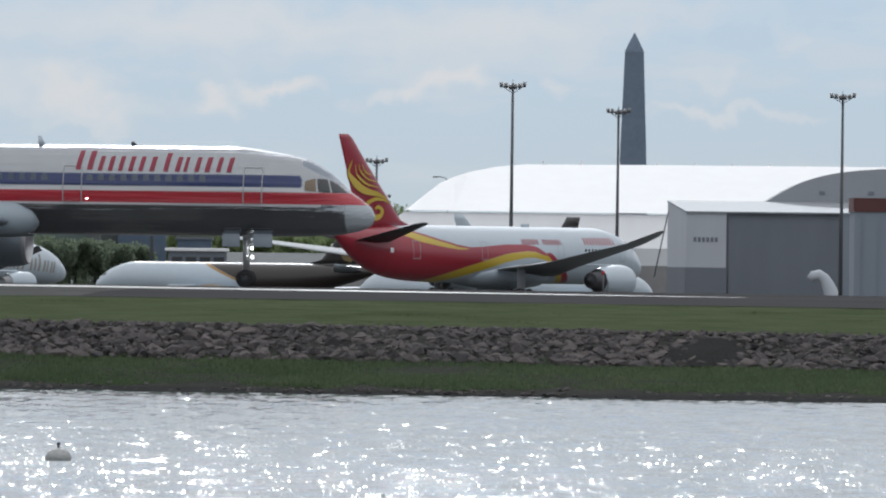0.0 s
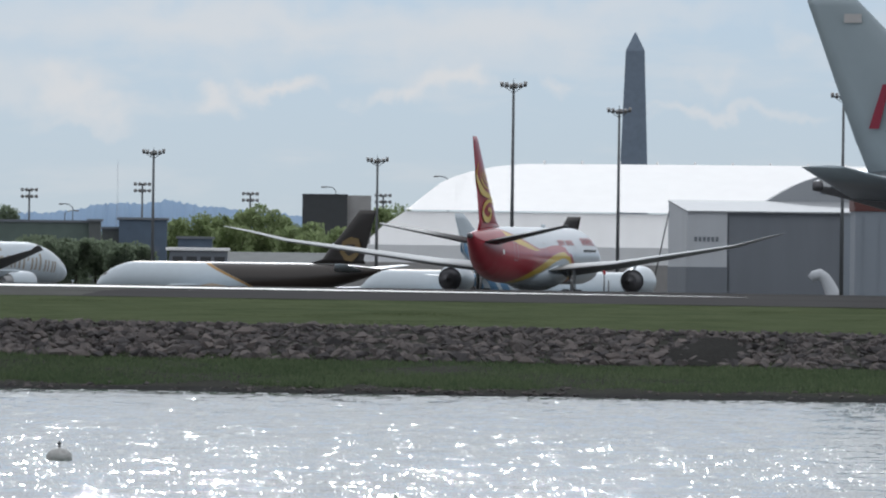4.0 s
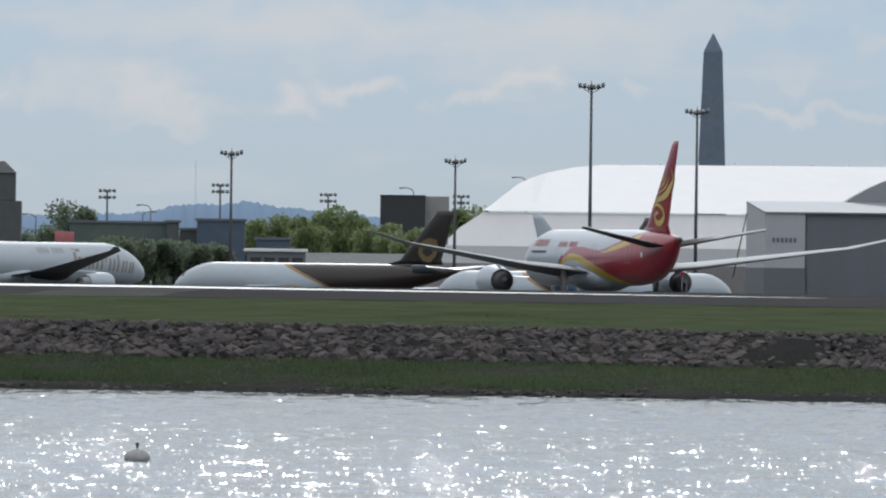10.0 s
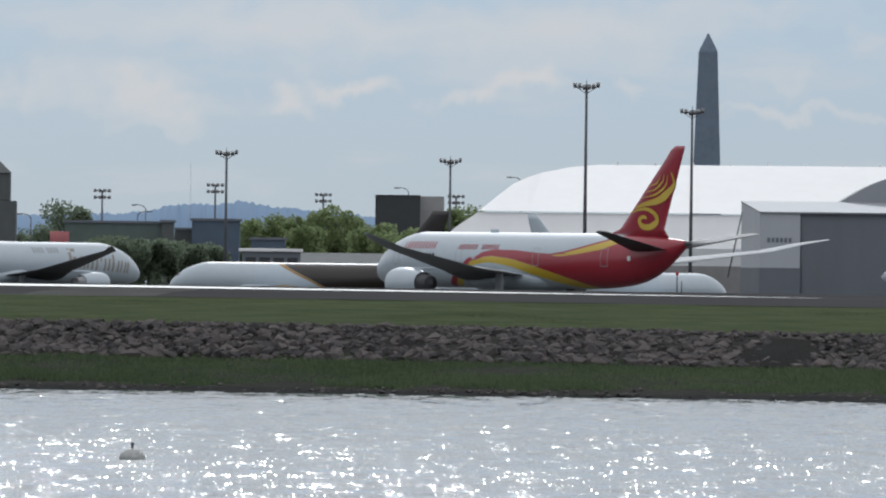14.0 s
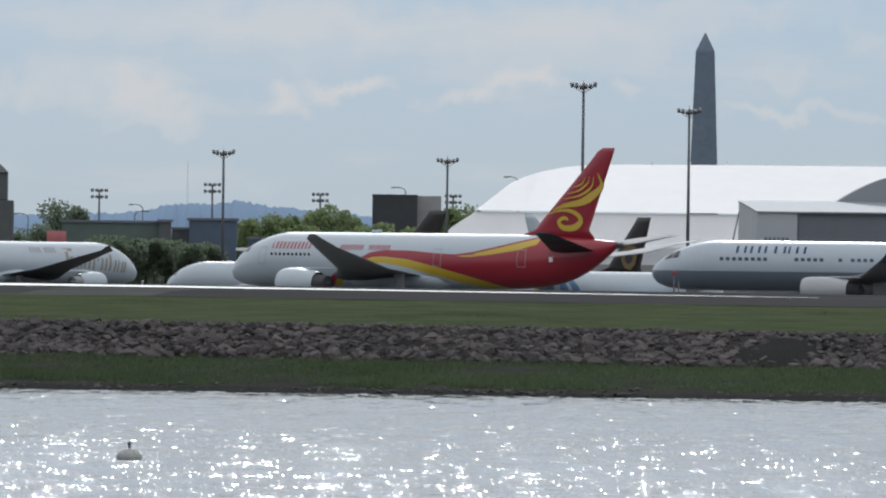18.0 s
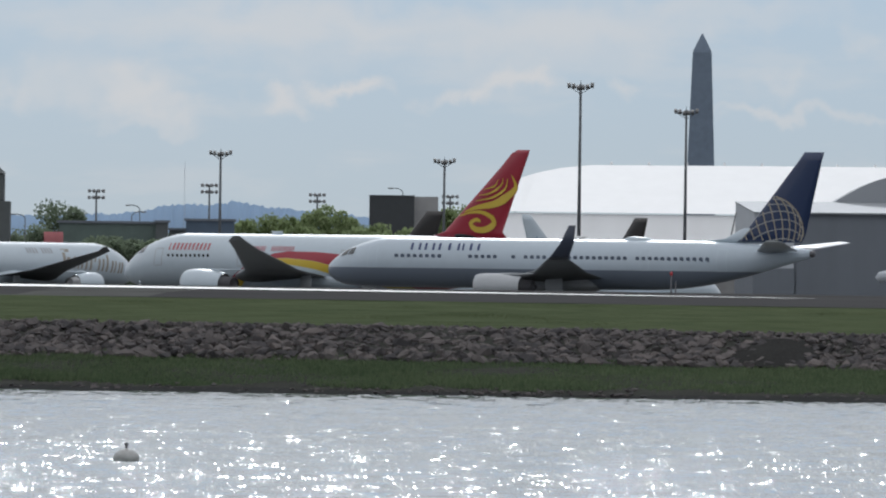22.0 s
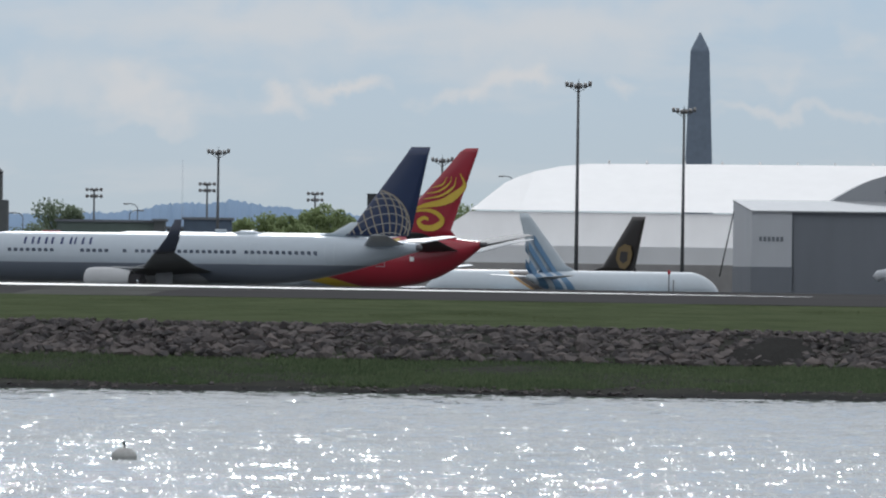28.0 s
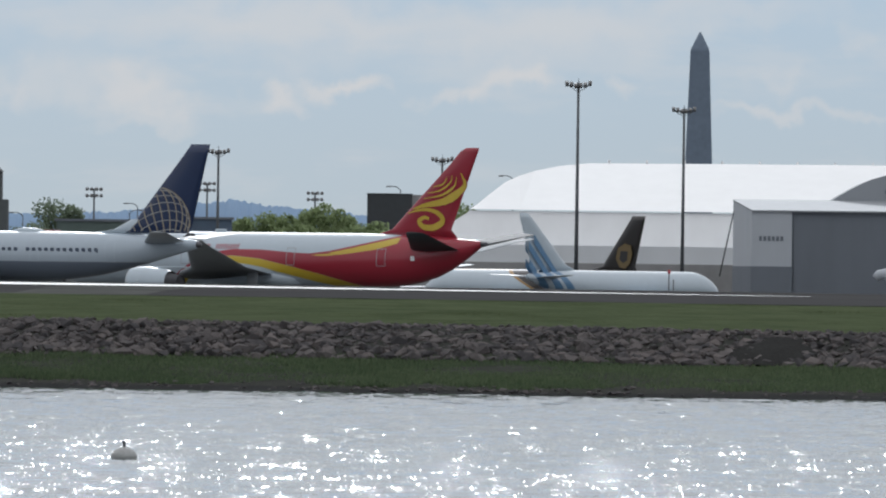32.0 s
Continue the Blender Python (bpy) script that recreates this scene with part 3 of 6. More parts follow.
def letter_bar(air, hull, s0, s1, z0, z1, side, material, slant=0.0):
    """One plain bar of a painted title, which follows the hull and leans forward by slant."""
    bm = bmesh.new()
    made = []
    for q in (0, 0.25, 0.5, 0.75, 1):
        z = z0 + (z1 - z0) * q
        made.append([bm.verts.new((hull.g - s + slant * (q - 0.5) * (1 if side < 0 else -1), side * (hull.side(s, z) + 0.025), z)) for s in (s0, (s0 + s1) / 2, s1)])
    for a, b in zip(made, made[1:]):
        for j in (0, 1):
            bm.faces.new((a[j], a[j + 1], b[j + 1], b[j]))
    part("letter_bar", bm, material, air)


def lettering(air, hull, s0, s1, z, h, n, side, material, gaps=(), slant=0.0, caps=True):
    """A row of plain bars, of the size of letters, that follow the hull."""
    step = (s1 - s0) / n
    for i in range(n):
        if i in gaps:
            continue
        bm = bmesh.new()
        hh = h if (caps or i == (n - 1 if side < 0 else 0)) else h * 0.7
        loops = []
        for q in (0, 0.25, 0.5, 0.75, 1):
            zz = z - h / 2 + hh * q
            loops.append([(hull.g - (s0 + step * (i + f)) + slant * q * (1 if side < 0 else -1), side * (hull.side(s0 + step * i, zz) + 0.025), zz) for f in (0.22, 0.5, 0.74)])
        made = [[bm.verts.new(p) for p in lp] for lp in loops]
        for a, b in zip(made, made[1:]):
            for j in (0, 1):
                bm.faces.new((a[j], a[j + 1], b[j + 1], b[j]))
        part("letter_bar", bm, material, air)


def flat_on_fin(air, pts, y, material, name, label=""):
    """A flat painted patch on the fin: outline of (x, z), on both faces."""
    bm = bmesh.new()
    for s in (-1, 1):
        vs = [bm.verts.new((x, s * y, z)) for x, z in pts]
        bm.faces.new(vs if s < 0 else vs[::-1])
    bmesh.ops.triangulate(bm, faces=bm.faces)
    return part(name, bm, material, air, label, False)


def fin_face(stations, g):
    """How far the fin's face lies from its middle, at x and z."""
    def half(x, z):
        zs = [q[1] for q in stations]
        le, chord, thick = (np.interp(z, zs, [q[k] for q in stations]) for k in (0, 2, 3))
        f = min(1.0, max(0.0, (g - x - le) / chord))
        return float(thick * np.interp(f, [q[0] for q in FOIL[:7]], [q[1] for q in FOIL[:7]])) + 0.045
    return half


def ribbon_on_fin(air, pts, widths, y, material, name, label=""):
    """A tapered painted band along a curve of (x, z), on both faces."""
    bm = bmesh.new()
    for s in (-1, 1):
        rows = []
        for i, (x, z) in enumerate(pts):
            a, b = pts[max(0, i - 1)], pts[min(len(pts) - 1, i + 1)]
            d = Vector((b[0] - a[0], b[1] - a[1])).normalized()
            k = widths[i] / 2
            yy = y(x, z) if callable(y) else y
            rows.append([bm.verts.new((x - d.y * k, s * yy, z + d.x * k)), bm.verts.new((x + d.y * k, s * yy, z - d.x * k))])
        for a, b in zip(rows, rows[1:]):
            bm.faces.new((a[0], a[1], b[1], b[0]))
    return part(name, bm, material, air, label, False)


def pane(hull, bm, corners, side):
    (a, b, c, d), n, rows = [Vector(p) for p in corners], 4, []
    for j in range(n + 1):
        v = j / n
        lo, hi = a.lerp(d, v), b.lerp(c, v)
        rows.append([])
        for i in range(n + 1):
            s, z = lo.lerp(hi, i / n)
            rows[-1].append(bm.verts.new((hull.g - s, side * (hull.side(s, z) + 0.03), z)))
    for p, q in zip(rows, rows[1:]):
        for i in range(n):
            bm.faces.new((p[i], p[i + 1], q[i + 1], q[i]))


def airliner(name, label, hull, skin, spec, m):
    """Fuselage, wings, tail, engines and gear."""
    air = root(name, label, "airliner", m)
    g = hull.g
    body = part("fuselage", hull.build(), skin, air)
    zone_values(body, hull, spec.get("zones", {}))
    for side, nm in ((1, "left"), (-1, "right")):
        bm = bmesh.new()
        st = [(g - s, side * y, z, c, t) for s, y, z, c, t in spec["wing"]]
        foil(bm, st, (0, 0, 1))
        wing = part("wing", bm, M[spec.get("wing_mat", "wing")], air, "swept grey wing")
        for a, b, c in spec.get("flaps", ()):
            bm = bmesh.new()
            (s0, y0, z0, c0), (s1, y1, z1, c1) = a, b
            droop, loops = radians(c), []
            for sx, y, z, chord, thick in ((s0, y0, z0, c0, 0.22), (s1, y1, z1, c1, 0.18)):
                loops.append([(g - sx - (f * chord * math.cos(droop) + h * thick * math.sin(droop)), side * y, z - f * chord * math.sin(droop) + h * thick * math.cos(droop)) for f, h in FOIL])
            rings(bm, loops)
            bmesh.ops.recalc_face_normals(bm, faces=bm.faces)
            part("flap", bm, M[spec.get("flap_mat", spec.get("wing_mat", "wing"))], wing)
            for f in (0.2, 0.75):
                s, y, z = s0 + (s1 - s0) * f, y0 + (y1 - y0) * f, z0 + (z1 - z0) * f
                bm = bmesh.new()
                turned(bm, [(-1.3, 0.03), (-0.9, 0.15), (0.1, 0.2), (0.9, 0.12), (1.3, 0.02)], 10, "X")
                bmesh.ops.transform(bm, matrix=pose(g - s - 0.5, side * y, z - 0.5, 0, -22, 0), verts=bm.verts)
                part("flap_fairing", bm, M[spec.get("flap_mat", spec.get("wing_mat", "wing"))], wing)
        if "winglet" in spec:
            bm = bmesh.new()
            st = [(g - s, side * y, z, c, t) for s, y, z, c, t in spec["winglet"]]
            ups = [(0, 0, 1), (0, -side * 0.7, 0.7), (0, -side, 0.2), (0, -side, 0.1)][:len(st)]
            foil(bm, st, ups)
            part("winglet", bm, M[spec.get("winglet_mat", "wing")], wing, "upswept winglet")
        bm = bmesh.new()
        foil(bm, [(g - s, side * y, z, c, t) for s, y, z, c, t in spec["stab"]], (0, 0, 1))
        part("tailplane", bm, M[spec.get("stab_mat", "wing")], air, "swept tailplane")
        e = spec["engine"]
        engine(air, g - e["s"], side * e["y"], e["z"], e["r"], e["len"], M[e["mat"]], e["wing_z"], e["label"], e.get("core", "darkmetal"))
        gl = spec["gear"]
        gear_leg(air, gl.get("x", 0), side * gl["y"], gl["top"], gl["r"], gl["w"], gl["axles"], gl["twin"])
    bm = bmesh.new()
    foil(bm, [(g - s, 0, z, c, t) for s, z, c, t in spec["fin"]], (0, 1, 0))
    fin = part("fin", bm, M[spec["fin_mat"]], air, spec["fin_label"])
    ng = spec["nose_gear"]
    gear_leg(air, g - ng["s"], 0, ng["top"], ng["r"], ng["w"], [0], 0.28, name="nose_gear")
    bm = bmesh.new()
    s0, s1, hgt = spec["belly"]
    turned(bm, [(-(s1 - s0), 0.05), (-(s1 - s0) * 0.8, 0.7), (-(s1 - s0) * 0.5, 1.0), (-(s1 - s0) * 0.2, 0.75), (0, 0.05)], 24, "X")
    for v in bm.verts:
        v.co = Vector((v.co.x + g - s0, v.co.y * hull.w * 1.12, v.co.z * hull.h * 0.62 + hull.zc - hull.h * 0.62 + hgt))
    part("belly_fairing", bm, skin if spec.get("belly_skin") is None else M[spec["belly_skin"]], air)
    # cockpit panes
    for side in (1, -1):
        for i, corners in enumerate(spec["panes"]):
            bm = bmesh.new()
            pane(hull, bm, corners, side)
            if i == spec.get("blind"):
                part("cockpit_pane", bm, M["blind"], air, "pane with a tan sun blind behind it")
            else:
                part("cockpit_pane", bm, M["glass"], air)
    return air, fin


def band(lo, hi, s0=-9, s1=999):
    return lambda s, k, y: min(k - lo, hi - k, (s - s0) * 0.3, (s1 - s) * 0.3)

# ---- water and land ----
LAND = pose(0, 815, 0, 0, 0, SHORE_TURN)     # axes of the shore: x along it, y inland


def inland(d):
    return (d - 815) * 0.982


def sheet_mesh(name, xs, ys, z, material, smooth=True):
    """A grid over xs and ys with heights z[y][x]."""
    nx, ny = len(xs), len(ys)
    X, Y = np.meshgrid(xs, ys)
    co = np.stack([X, Y, z], -1).reshape(-1, 3).astype(np.float32)
    i = (np.arange(ny - 1)[:, None] * nx + np.arange(nx - 1)[None, :]).ravel()
    quads = np.stack([i, i + 1, i + nx + 1, i + nx], -1).astype(np.int32)
    me = bpy.data.meshes.new(name)
    me.vertices.add(len(co)); me.vertices.foreach_set("co", co.ravel())
    me.loops.add(quads.size); me.loops.foreach_set("vertex_index", quads.ravel())
    me.polygons.add(len(quads))
    me.polygons.foreach_set("loop_start", np.arange(0, quads.size, 4, dtype=np.int32))
    me.update(calc_edges=True)
    me.polygons.foreach_set("use_smooth", np.full(len(quads), smooth))
    me.materials.append(material)
    return me


def water_material():
    """Wind-ruffled water: small facets that lean to and fro, in gusts, and calmer far out."""
    m = bpy.data.materials.new("bay_water")
    m.use_nodes = True
    nt = m.node_tree
    N, L = nt.nodes.new, nt.links.new
    b = nt.nodes["Principled BSDF"]
    b.inputs["Base Color"].default_value = (0.07, 0.11, 0.098, 1)
    b.inputs["Roughness"].default_value = WATER_ROUGH
    b.inputs["IOR"].default_value = 1.333
    co, geo = N("ShaderNodeTexCoord"), N("ShaderNodeNewGeometry")

    def leaning(size, amount, detail=1.5):
        mp, n, o = N("ShaderNodeMapping"), N("ShaderNodeTexNoise"), N("ShaderNodeVectorMath")
        mp.inputs["Scale"].default_value = (1 / size[0], 1 / size[1], 1)
        n.inputs["Scale"].default_value, n.inputs["Detail"].default_value = 1.0, detail
        L(co.outputs["Object"], mp.inputs["Vector"]); L(mp.outputs[0], n.inputs["Vector"])
        o.operation = "MULTIPLY_ADD"
        L(n.outputs["Color"], o.inputs[0])
        o.inputs[1].default_value, o.inputs[2].default_value = (*amount, 0), (-amount[0] / 2, -amount[1] / 2, 0)
        return o.outputs[0]

    lean = leaning(*FACETS[0])
    for size, amount in FACETS[1:]:
        a = N("ShaderNodeVectorMath")
        L(lean, a.inputs[0]); L(leaning(size, amount), a.inputs[1])
        lean = a.outputs[0]
    sep, away = N("ShaderNodeSeparateXYZ"), N("ShaderNodeMapRange")
    L(co.outputs["Object"], sep.inputs[0]); L(sep.outputs["Y"], away.inputs["Value"])
    away.inputs["From Min"].default_value, away.inputs["From Max"].default_value = 520, 660
    away.inputs["To Min"].default_value, away.inputs["To Max"].default_value = 1.0, CALM
    gm, gust, force, both, scale = N("ShaderNodeMapping"), N("ShaderNodeTexNoise"), N("ShaderNodeMapRange"), N("ShaderNodeMath"), N("ShaderNodeVectorMath")
    gm.inputs["Scale"].default_value = (1 / 9, 1 / 45, 1)
    gust.inputs["Scale"].default_value, gust.inputs["Detail"].default_value = 1.0, 3
    L(co.outputs["Object"], gm.inputs["Vector"]); L(gm.outputs[0], gust.inputs["Vector"])
    force.inputs["From Min"].default_value, force.inputs["From Max"].default_value = 0.3, 0.7
    force.inputs["To Min"].default_value, force.inputs["To Max"].default_value = 0.72, 1.25
    L(gust.outputs["Fac"], force.inputs["Value"])
    both.operation, scale.operation = "MULTIPLY", "SCALE"
    L(force.outputs[0], both.inputs[0]); L(away.outputs[0], both.inputs[1])
    L(lean, scale.inputs[0]); L(both.outputs[0], scale.inputs["Scale"])
    add, unit, more = N("ShaderNodeVectorMath"), N("ShaderNodeVectorMath"), N("ShaderNodeVectorMath")
    unit.operation = "NORMALIZE"
    L(geo.outputs["Normal"], add.inputs[0]); L(scale.outputs[0], add.inputs[1])
    L(add.outputs[0], more.inputs[0]); L(leaning(*STREAK, 3.0), more.inputs[1])
    L(more.outputs[0], unit.inputs[0])
    L(unit.outputs[0], b.inputs["Normal"])
    return m


WATER_ROUGH, CALM = 0.07, 0.45
FACETS = (((0.07, 2.1), (0.5, 0.66)), ((0.035, 0.3), (0.6, 0.44)), ((0.4, 3.6), (0.07, 0.42)))       # width and depth of the facets, how far they lean
STREAK = ((0.5, 5.0), (0.03, 0.46))         # low ripples, alike near and far
M["water"] = water_material()


def wave_height(X, Y):
    """Wind ripples over a slight chop, running mostly towards the camera."""
    rng = np.random.RandomState(5)
    z, swell = np.zeros_like(X), np.zeros_like(X)
    for wavelength, amp, spread, count in ((6.0, 0.014, 0.35, 4), (2.8, 0.017, 0.4, 6), (1.4, 0.011, 0.8, 9)):
        for _ in range(count):
            k = 2 * math.pi / (wavelength * rng.uniform(0.75, 1.3))
            a = rng.normal(0, spread) + math.pi / 2
            (swell if wavelength > 2 else z)[:] += amp / math.sqrt(count) * 1.6 * np.sin(k * (X * math.cos(a) + Y * math.sin(a)) + rng.uniform(0, 6.28))
    gust = np.interp(Y, [380, 540, 640, 800], [0.67, 0.66, 0.46, 0.34]) + 0.2 * np.sin(Y * 0.05 + 0.3 * np.sin(X * 0.11)) * np.sin(Y * 0.017 + 1.0)
    # wind lanes lying across the far water
    lane = np.zeros_like(X)
    for _ in range(9):
        kx, ky = 2 * math.pi / rng.uniform(25, 90) * rng.choice((-1, 1)), 2 * math.pi / rng.uniform(9, 40)
        lane += np.sin(kx * X + ky * Y + rng.uniform(0, 6.28) + 0.8 * np.sin(X * 0.21 + Y * 0.03))
    gust = gust + np.interp(Y, [380, 520, 620, 800], [0.0, 0.03, 0.11, 0.12]) * lane
    for _ in range(16):
        kx, ky = 2 * math.pi / rng.uniform(1.2, 6.0) * rng.choice((-1, 1)), 2 * math.pi / rng.uniform(7, 26)
        gust = gust + 0.055 * np.sin(kx * X + ky * Y + rng.uniform(0, 6.28) + 1.5 * np.sin(X * 0.37 + Y * 0.045))
    return z * np.maximum(gust, 0.12) + swell


def build_water():
    az = np.linspace(-0.0275, 0.032, 400)
    ys = [352.0]
    while ys[-1] < 826:
        ys.append(ys[-1] + 0.0008 * ys[-1])
    ys = np.array(ys)
    A, Y = np.meshgrid(az, ys)
    X = A * Y
    Z = wave_height(X, Y)
    me = sheet_mesh("water", az, ys, Z, M["water"])
    co = np.stack([X, Y, Z], -1).astype(np.float32)
    me.vertices.foreach_set("co", co.ravel())
    me.update()
    w = tagged(new("water", me), "rippled grey bay water with sun glitter", "water", kind="structure")
    me = sheet_mesh("outer_water", np.linspace(-3000, 3000, 40), np.linspace(-1500, 900, 40), np.full((40, 40), -0.22), M["water"])
    tagged(new("outer_water", me), "grey bay water round the view", "water", kind="structure")
    return w


water = build_water()

PROFILE = [(560, -2.5), (775, -0.8), (792, -0.12), (794, 0.0), (796.5, 0.16), (806, 0.62), (818, 1.3), (823, 2.66), (824.5, 2.75), (845, 3.22),
           (865, 3.72), (872, 4.0), (884, 4.24), (890, 4.27), (940, 4.25), (985, 2.75), (1400, 2.7), (2500, 2.7), (4990, 2.7)]


def ground_height(d, x=24.0):
    """Height of the land's cross-section; the bank and the runway rise slightly to the left."""
    bank, paved = np.interp(x, [-26, 0, 24], [0.085, 0.0, -0.11]), np.interp(x, [-26, 0, 24], [0.085, 0.02, -0.04])
    return (np.interp(d, [p[0] for p in PROFILE], [p[1] for p in PROFILE]) + bank * np.interp(d, [800, 818, 830, 866], [0, 1, 1, 0])
            + paved * np.interp(d, [830, 866, 940, 985], [0, 1, 1, 0]))


def shore(d, x):
    """The waterline comes closer to the rocks towards the left, where the bank is steeper."""
    s = np.interp(x, [-26, 0, 24], [17.5, 10.5, 0.5])
    return np.where(d < 818, 818 - (818 - d) * (24 - s) / 24, d)


def build_ground():
    xs = np.concatenate([np.linspace(-5000, -60, 26), np.linspace(-45, 45, 91), np.linspace(60, 5000, 26)])
    ds = np.concatenate([[560, 775], np.arange(786, 890, 0.8), [895, 920, 940, 960, 985, 1100, 1400, 2000, 3000, 4990]])
    X, D = np.meshgrid(xs, ds)
    z = ground_height(D, X)
    near = (np.abs(X) < 46) & (D > 790) & (D < 866)
    rng = np.random.RandomState(2)
    bump = np.zeros_like(z)
    for _ in range(14):
        k = rng.uniform(0.15, 1.4)
        a = rng.uniform(0, 6.28)
        bump += np.sin(X * k * math.cos(a) + D * k * math.sin(a) + rng.uniform(0, 6.28)) * 0.009 / k ** 0.5
    z = z + bump * near * np.where(D > 823, 0.2, 1.0)
    me = sheet_mesh("ground", xs, inland(ds), z, M["apron"])
    me.vertices.foreach_set("co", np.stack([X, inland(shore(D, X)), z], -1).astype(np.float32).ravel())
    me.update()
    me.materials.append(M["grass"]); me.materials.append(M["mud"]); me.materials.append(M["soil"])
    idx = np.zeros(len(me.polygons), np.int32)
    dm = np.repeat((ds[:-1] + ds[1:]) / 2, len(xs) - 1)
    idx[dm < 797.5] = 2
    idx[(dm >= 797.5) & (dm < 824)] = 3
    idx[(dm >= 824) & (dm < 866)] = 1
    me.polygons.foreach_set("material_index", idx)
    ob = tagged(new("ground", me), "flat airfield ground with a grassed sea bank", "ground", kind="structure")
    ob.matrix_world = LAND


build_ground()


def strip(name, d0, d1, x0, x1, lift, material, label, category, n=40, taper=0.0, rows=12):
    """A band of paving that follows the ground."""
    xs = np.linspace(x0, x1, n)
    ds = np.arange(d0, d1 + 0.01, (d1 - d0) / rows)
    X, D = np.meshgrid(xs, ds)
    if taper:
        k = np.clip((x1 - X) / taper, 0, 1)
        D = 878 + (D - 878) * (0.06 + 0.94 * k)
    me = bpy.data.meshes.new(name)
    Z = ground_height(D, X) + lift
    co = [(x, y, z) for x, y, z in zip(X.ravel(), inland(D).ravel(), Z.ravel())]
    faces = [(j * n + i, j * n + i + 1, (j + 1) * n + i + 1, (j + 1) * n + i) for j in range(len(ds) - 1) for i in range(n - 1)]
    me.from_pydata(co, [], faces)
    me.materials.append(material)
    ob = tagged(new(name, me), label, category, kind="structure")
    ob.matrix_world = LAND
    return ob


strip("runway", 866, 938, -1500, 1500, 0.012, M["asphalt"], "dark grey asphalt runway beside the sea bank", "runway", 120, rows=72)
strip("edge_marking", 879.2, 884.0, -420, 5.0, 0.02, M["paint"], "white painted runway edge marking", "marking", 200, taper=42)


def blades(name, n, x0, x1, d0, d1, h0, h1, w, material, label, seed, clump=0.0):
    """Grass: many single bent blades."""
    rng = np.random.RandomState(seed)
    x, d = rng.uniform(x0, x1, n), rng.uniform(d0, d1, n)
    if clump:
        keep = (np.sin(x * 0.9 + 3 * np.sin(d * 0.21)) + np.sin(x * 0.31 + d * 0.5) + rng.normal(0, 0.8, n)) > -clump
        # the lower edge of the grass is ragged
        keep &= d > d0 + 1.6 + 1.5 * np.sin(x * 0.7 + 1.3 * np.sin(x * 0.23)) + 0.8 * np.sin(x * 2.1) + rng.normal(0, 0.7, n)
        x, d = x[keep], d[keep]
    n = len(x)
    h = rng.uniform(h0, h1, n) * (0.8 + 0.25 * np.sin(x * 0.5) * np.sin(d * 0.4 + x * 0.13))
    a = rng.uniform(0, 6.28, n)
    z = ground_height(d, x) - 0.03
    y = inland(shore(d, x))
    ww = w * rng.uniform(0.6, 1.4, n)
    lean, la = h * rng.uniform(0.05, 0.45, n), rng.uniform(0, 6.28, n)
    co = np.zeros((n, 3, 3), np.float32)
    co[:, 0] = np.stack([x - ww * np.cos(a), y - ww * np.sin(a), z], -1)
    co[:, 1] = np.stack([x + ww * np.cos(a), y + ww * np.sin(a), z], -1)
    co[:, 2] = np.stack([x + lean * np.cos(la), y + lean * np.sin(la), z + h], -1)
    me = bpy.data.meshes.new(name)
    me.vertices.add(3 * n); me.vertices.foreach_set("co", co.ravel())
    me.loops.add(3 * n); me.loops.foreach_set("vertex_index", np.arange(3 * n, dtype=np.int32))
    me.polygons.add(n); me.polygons.foreach_set("loop_start", np.arange(0, 3 * n, 3, dtype=np.int32))
    me.update(calc_edges=True)
    me.materials.append(material)
    ob = tagged(new(name, me), label, "grass", kind="stuff")
    ob.matrix_world = LAND


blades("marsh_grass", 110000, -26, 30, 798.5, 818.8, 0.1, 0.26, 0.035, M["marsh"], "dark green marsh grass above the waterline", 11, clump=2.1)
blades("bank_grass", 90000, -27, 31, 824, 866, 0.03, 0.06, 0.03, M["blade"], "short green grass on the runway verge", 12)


def stone_mesh(rng, name, material):
    bm = bmesh.new()
    for _ in range(13):
        v = Vector((rng.gauss(0, 1), rng.gauss(0, 1), rng.gauss(0, 1))).normalized()
        bm.verts.new((v.x * rng.uniform(0.8, 1.1), v.y * rng.uniform(0.7, 1.0), v.z * rng.uniform(0.5, 0.8)))
    hull = bmesh.ops.convex_hull(bm, input=bm.verts)
    loose = [v for v in bm.verts if not v.link_faces]
    bmesh.ops.delete(bm, geom=loose, context="VERTS")
    return finish(name, bm, material, False)


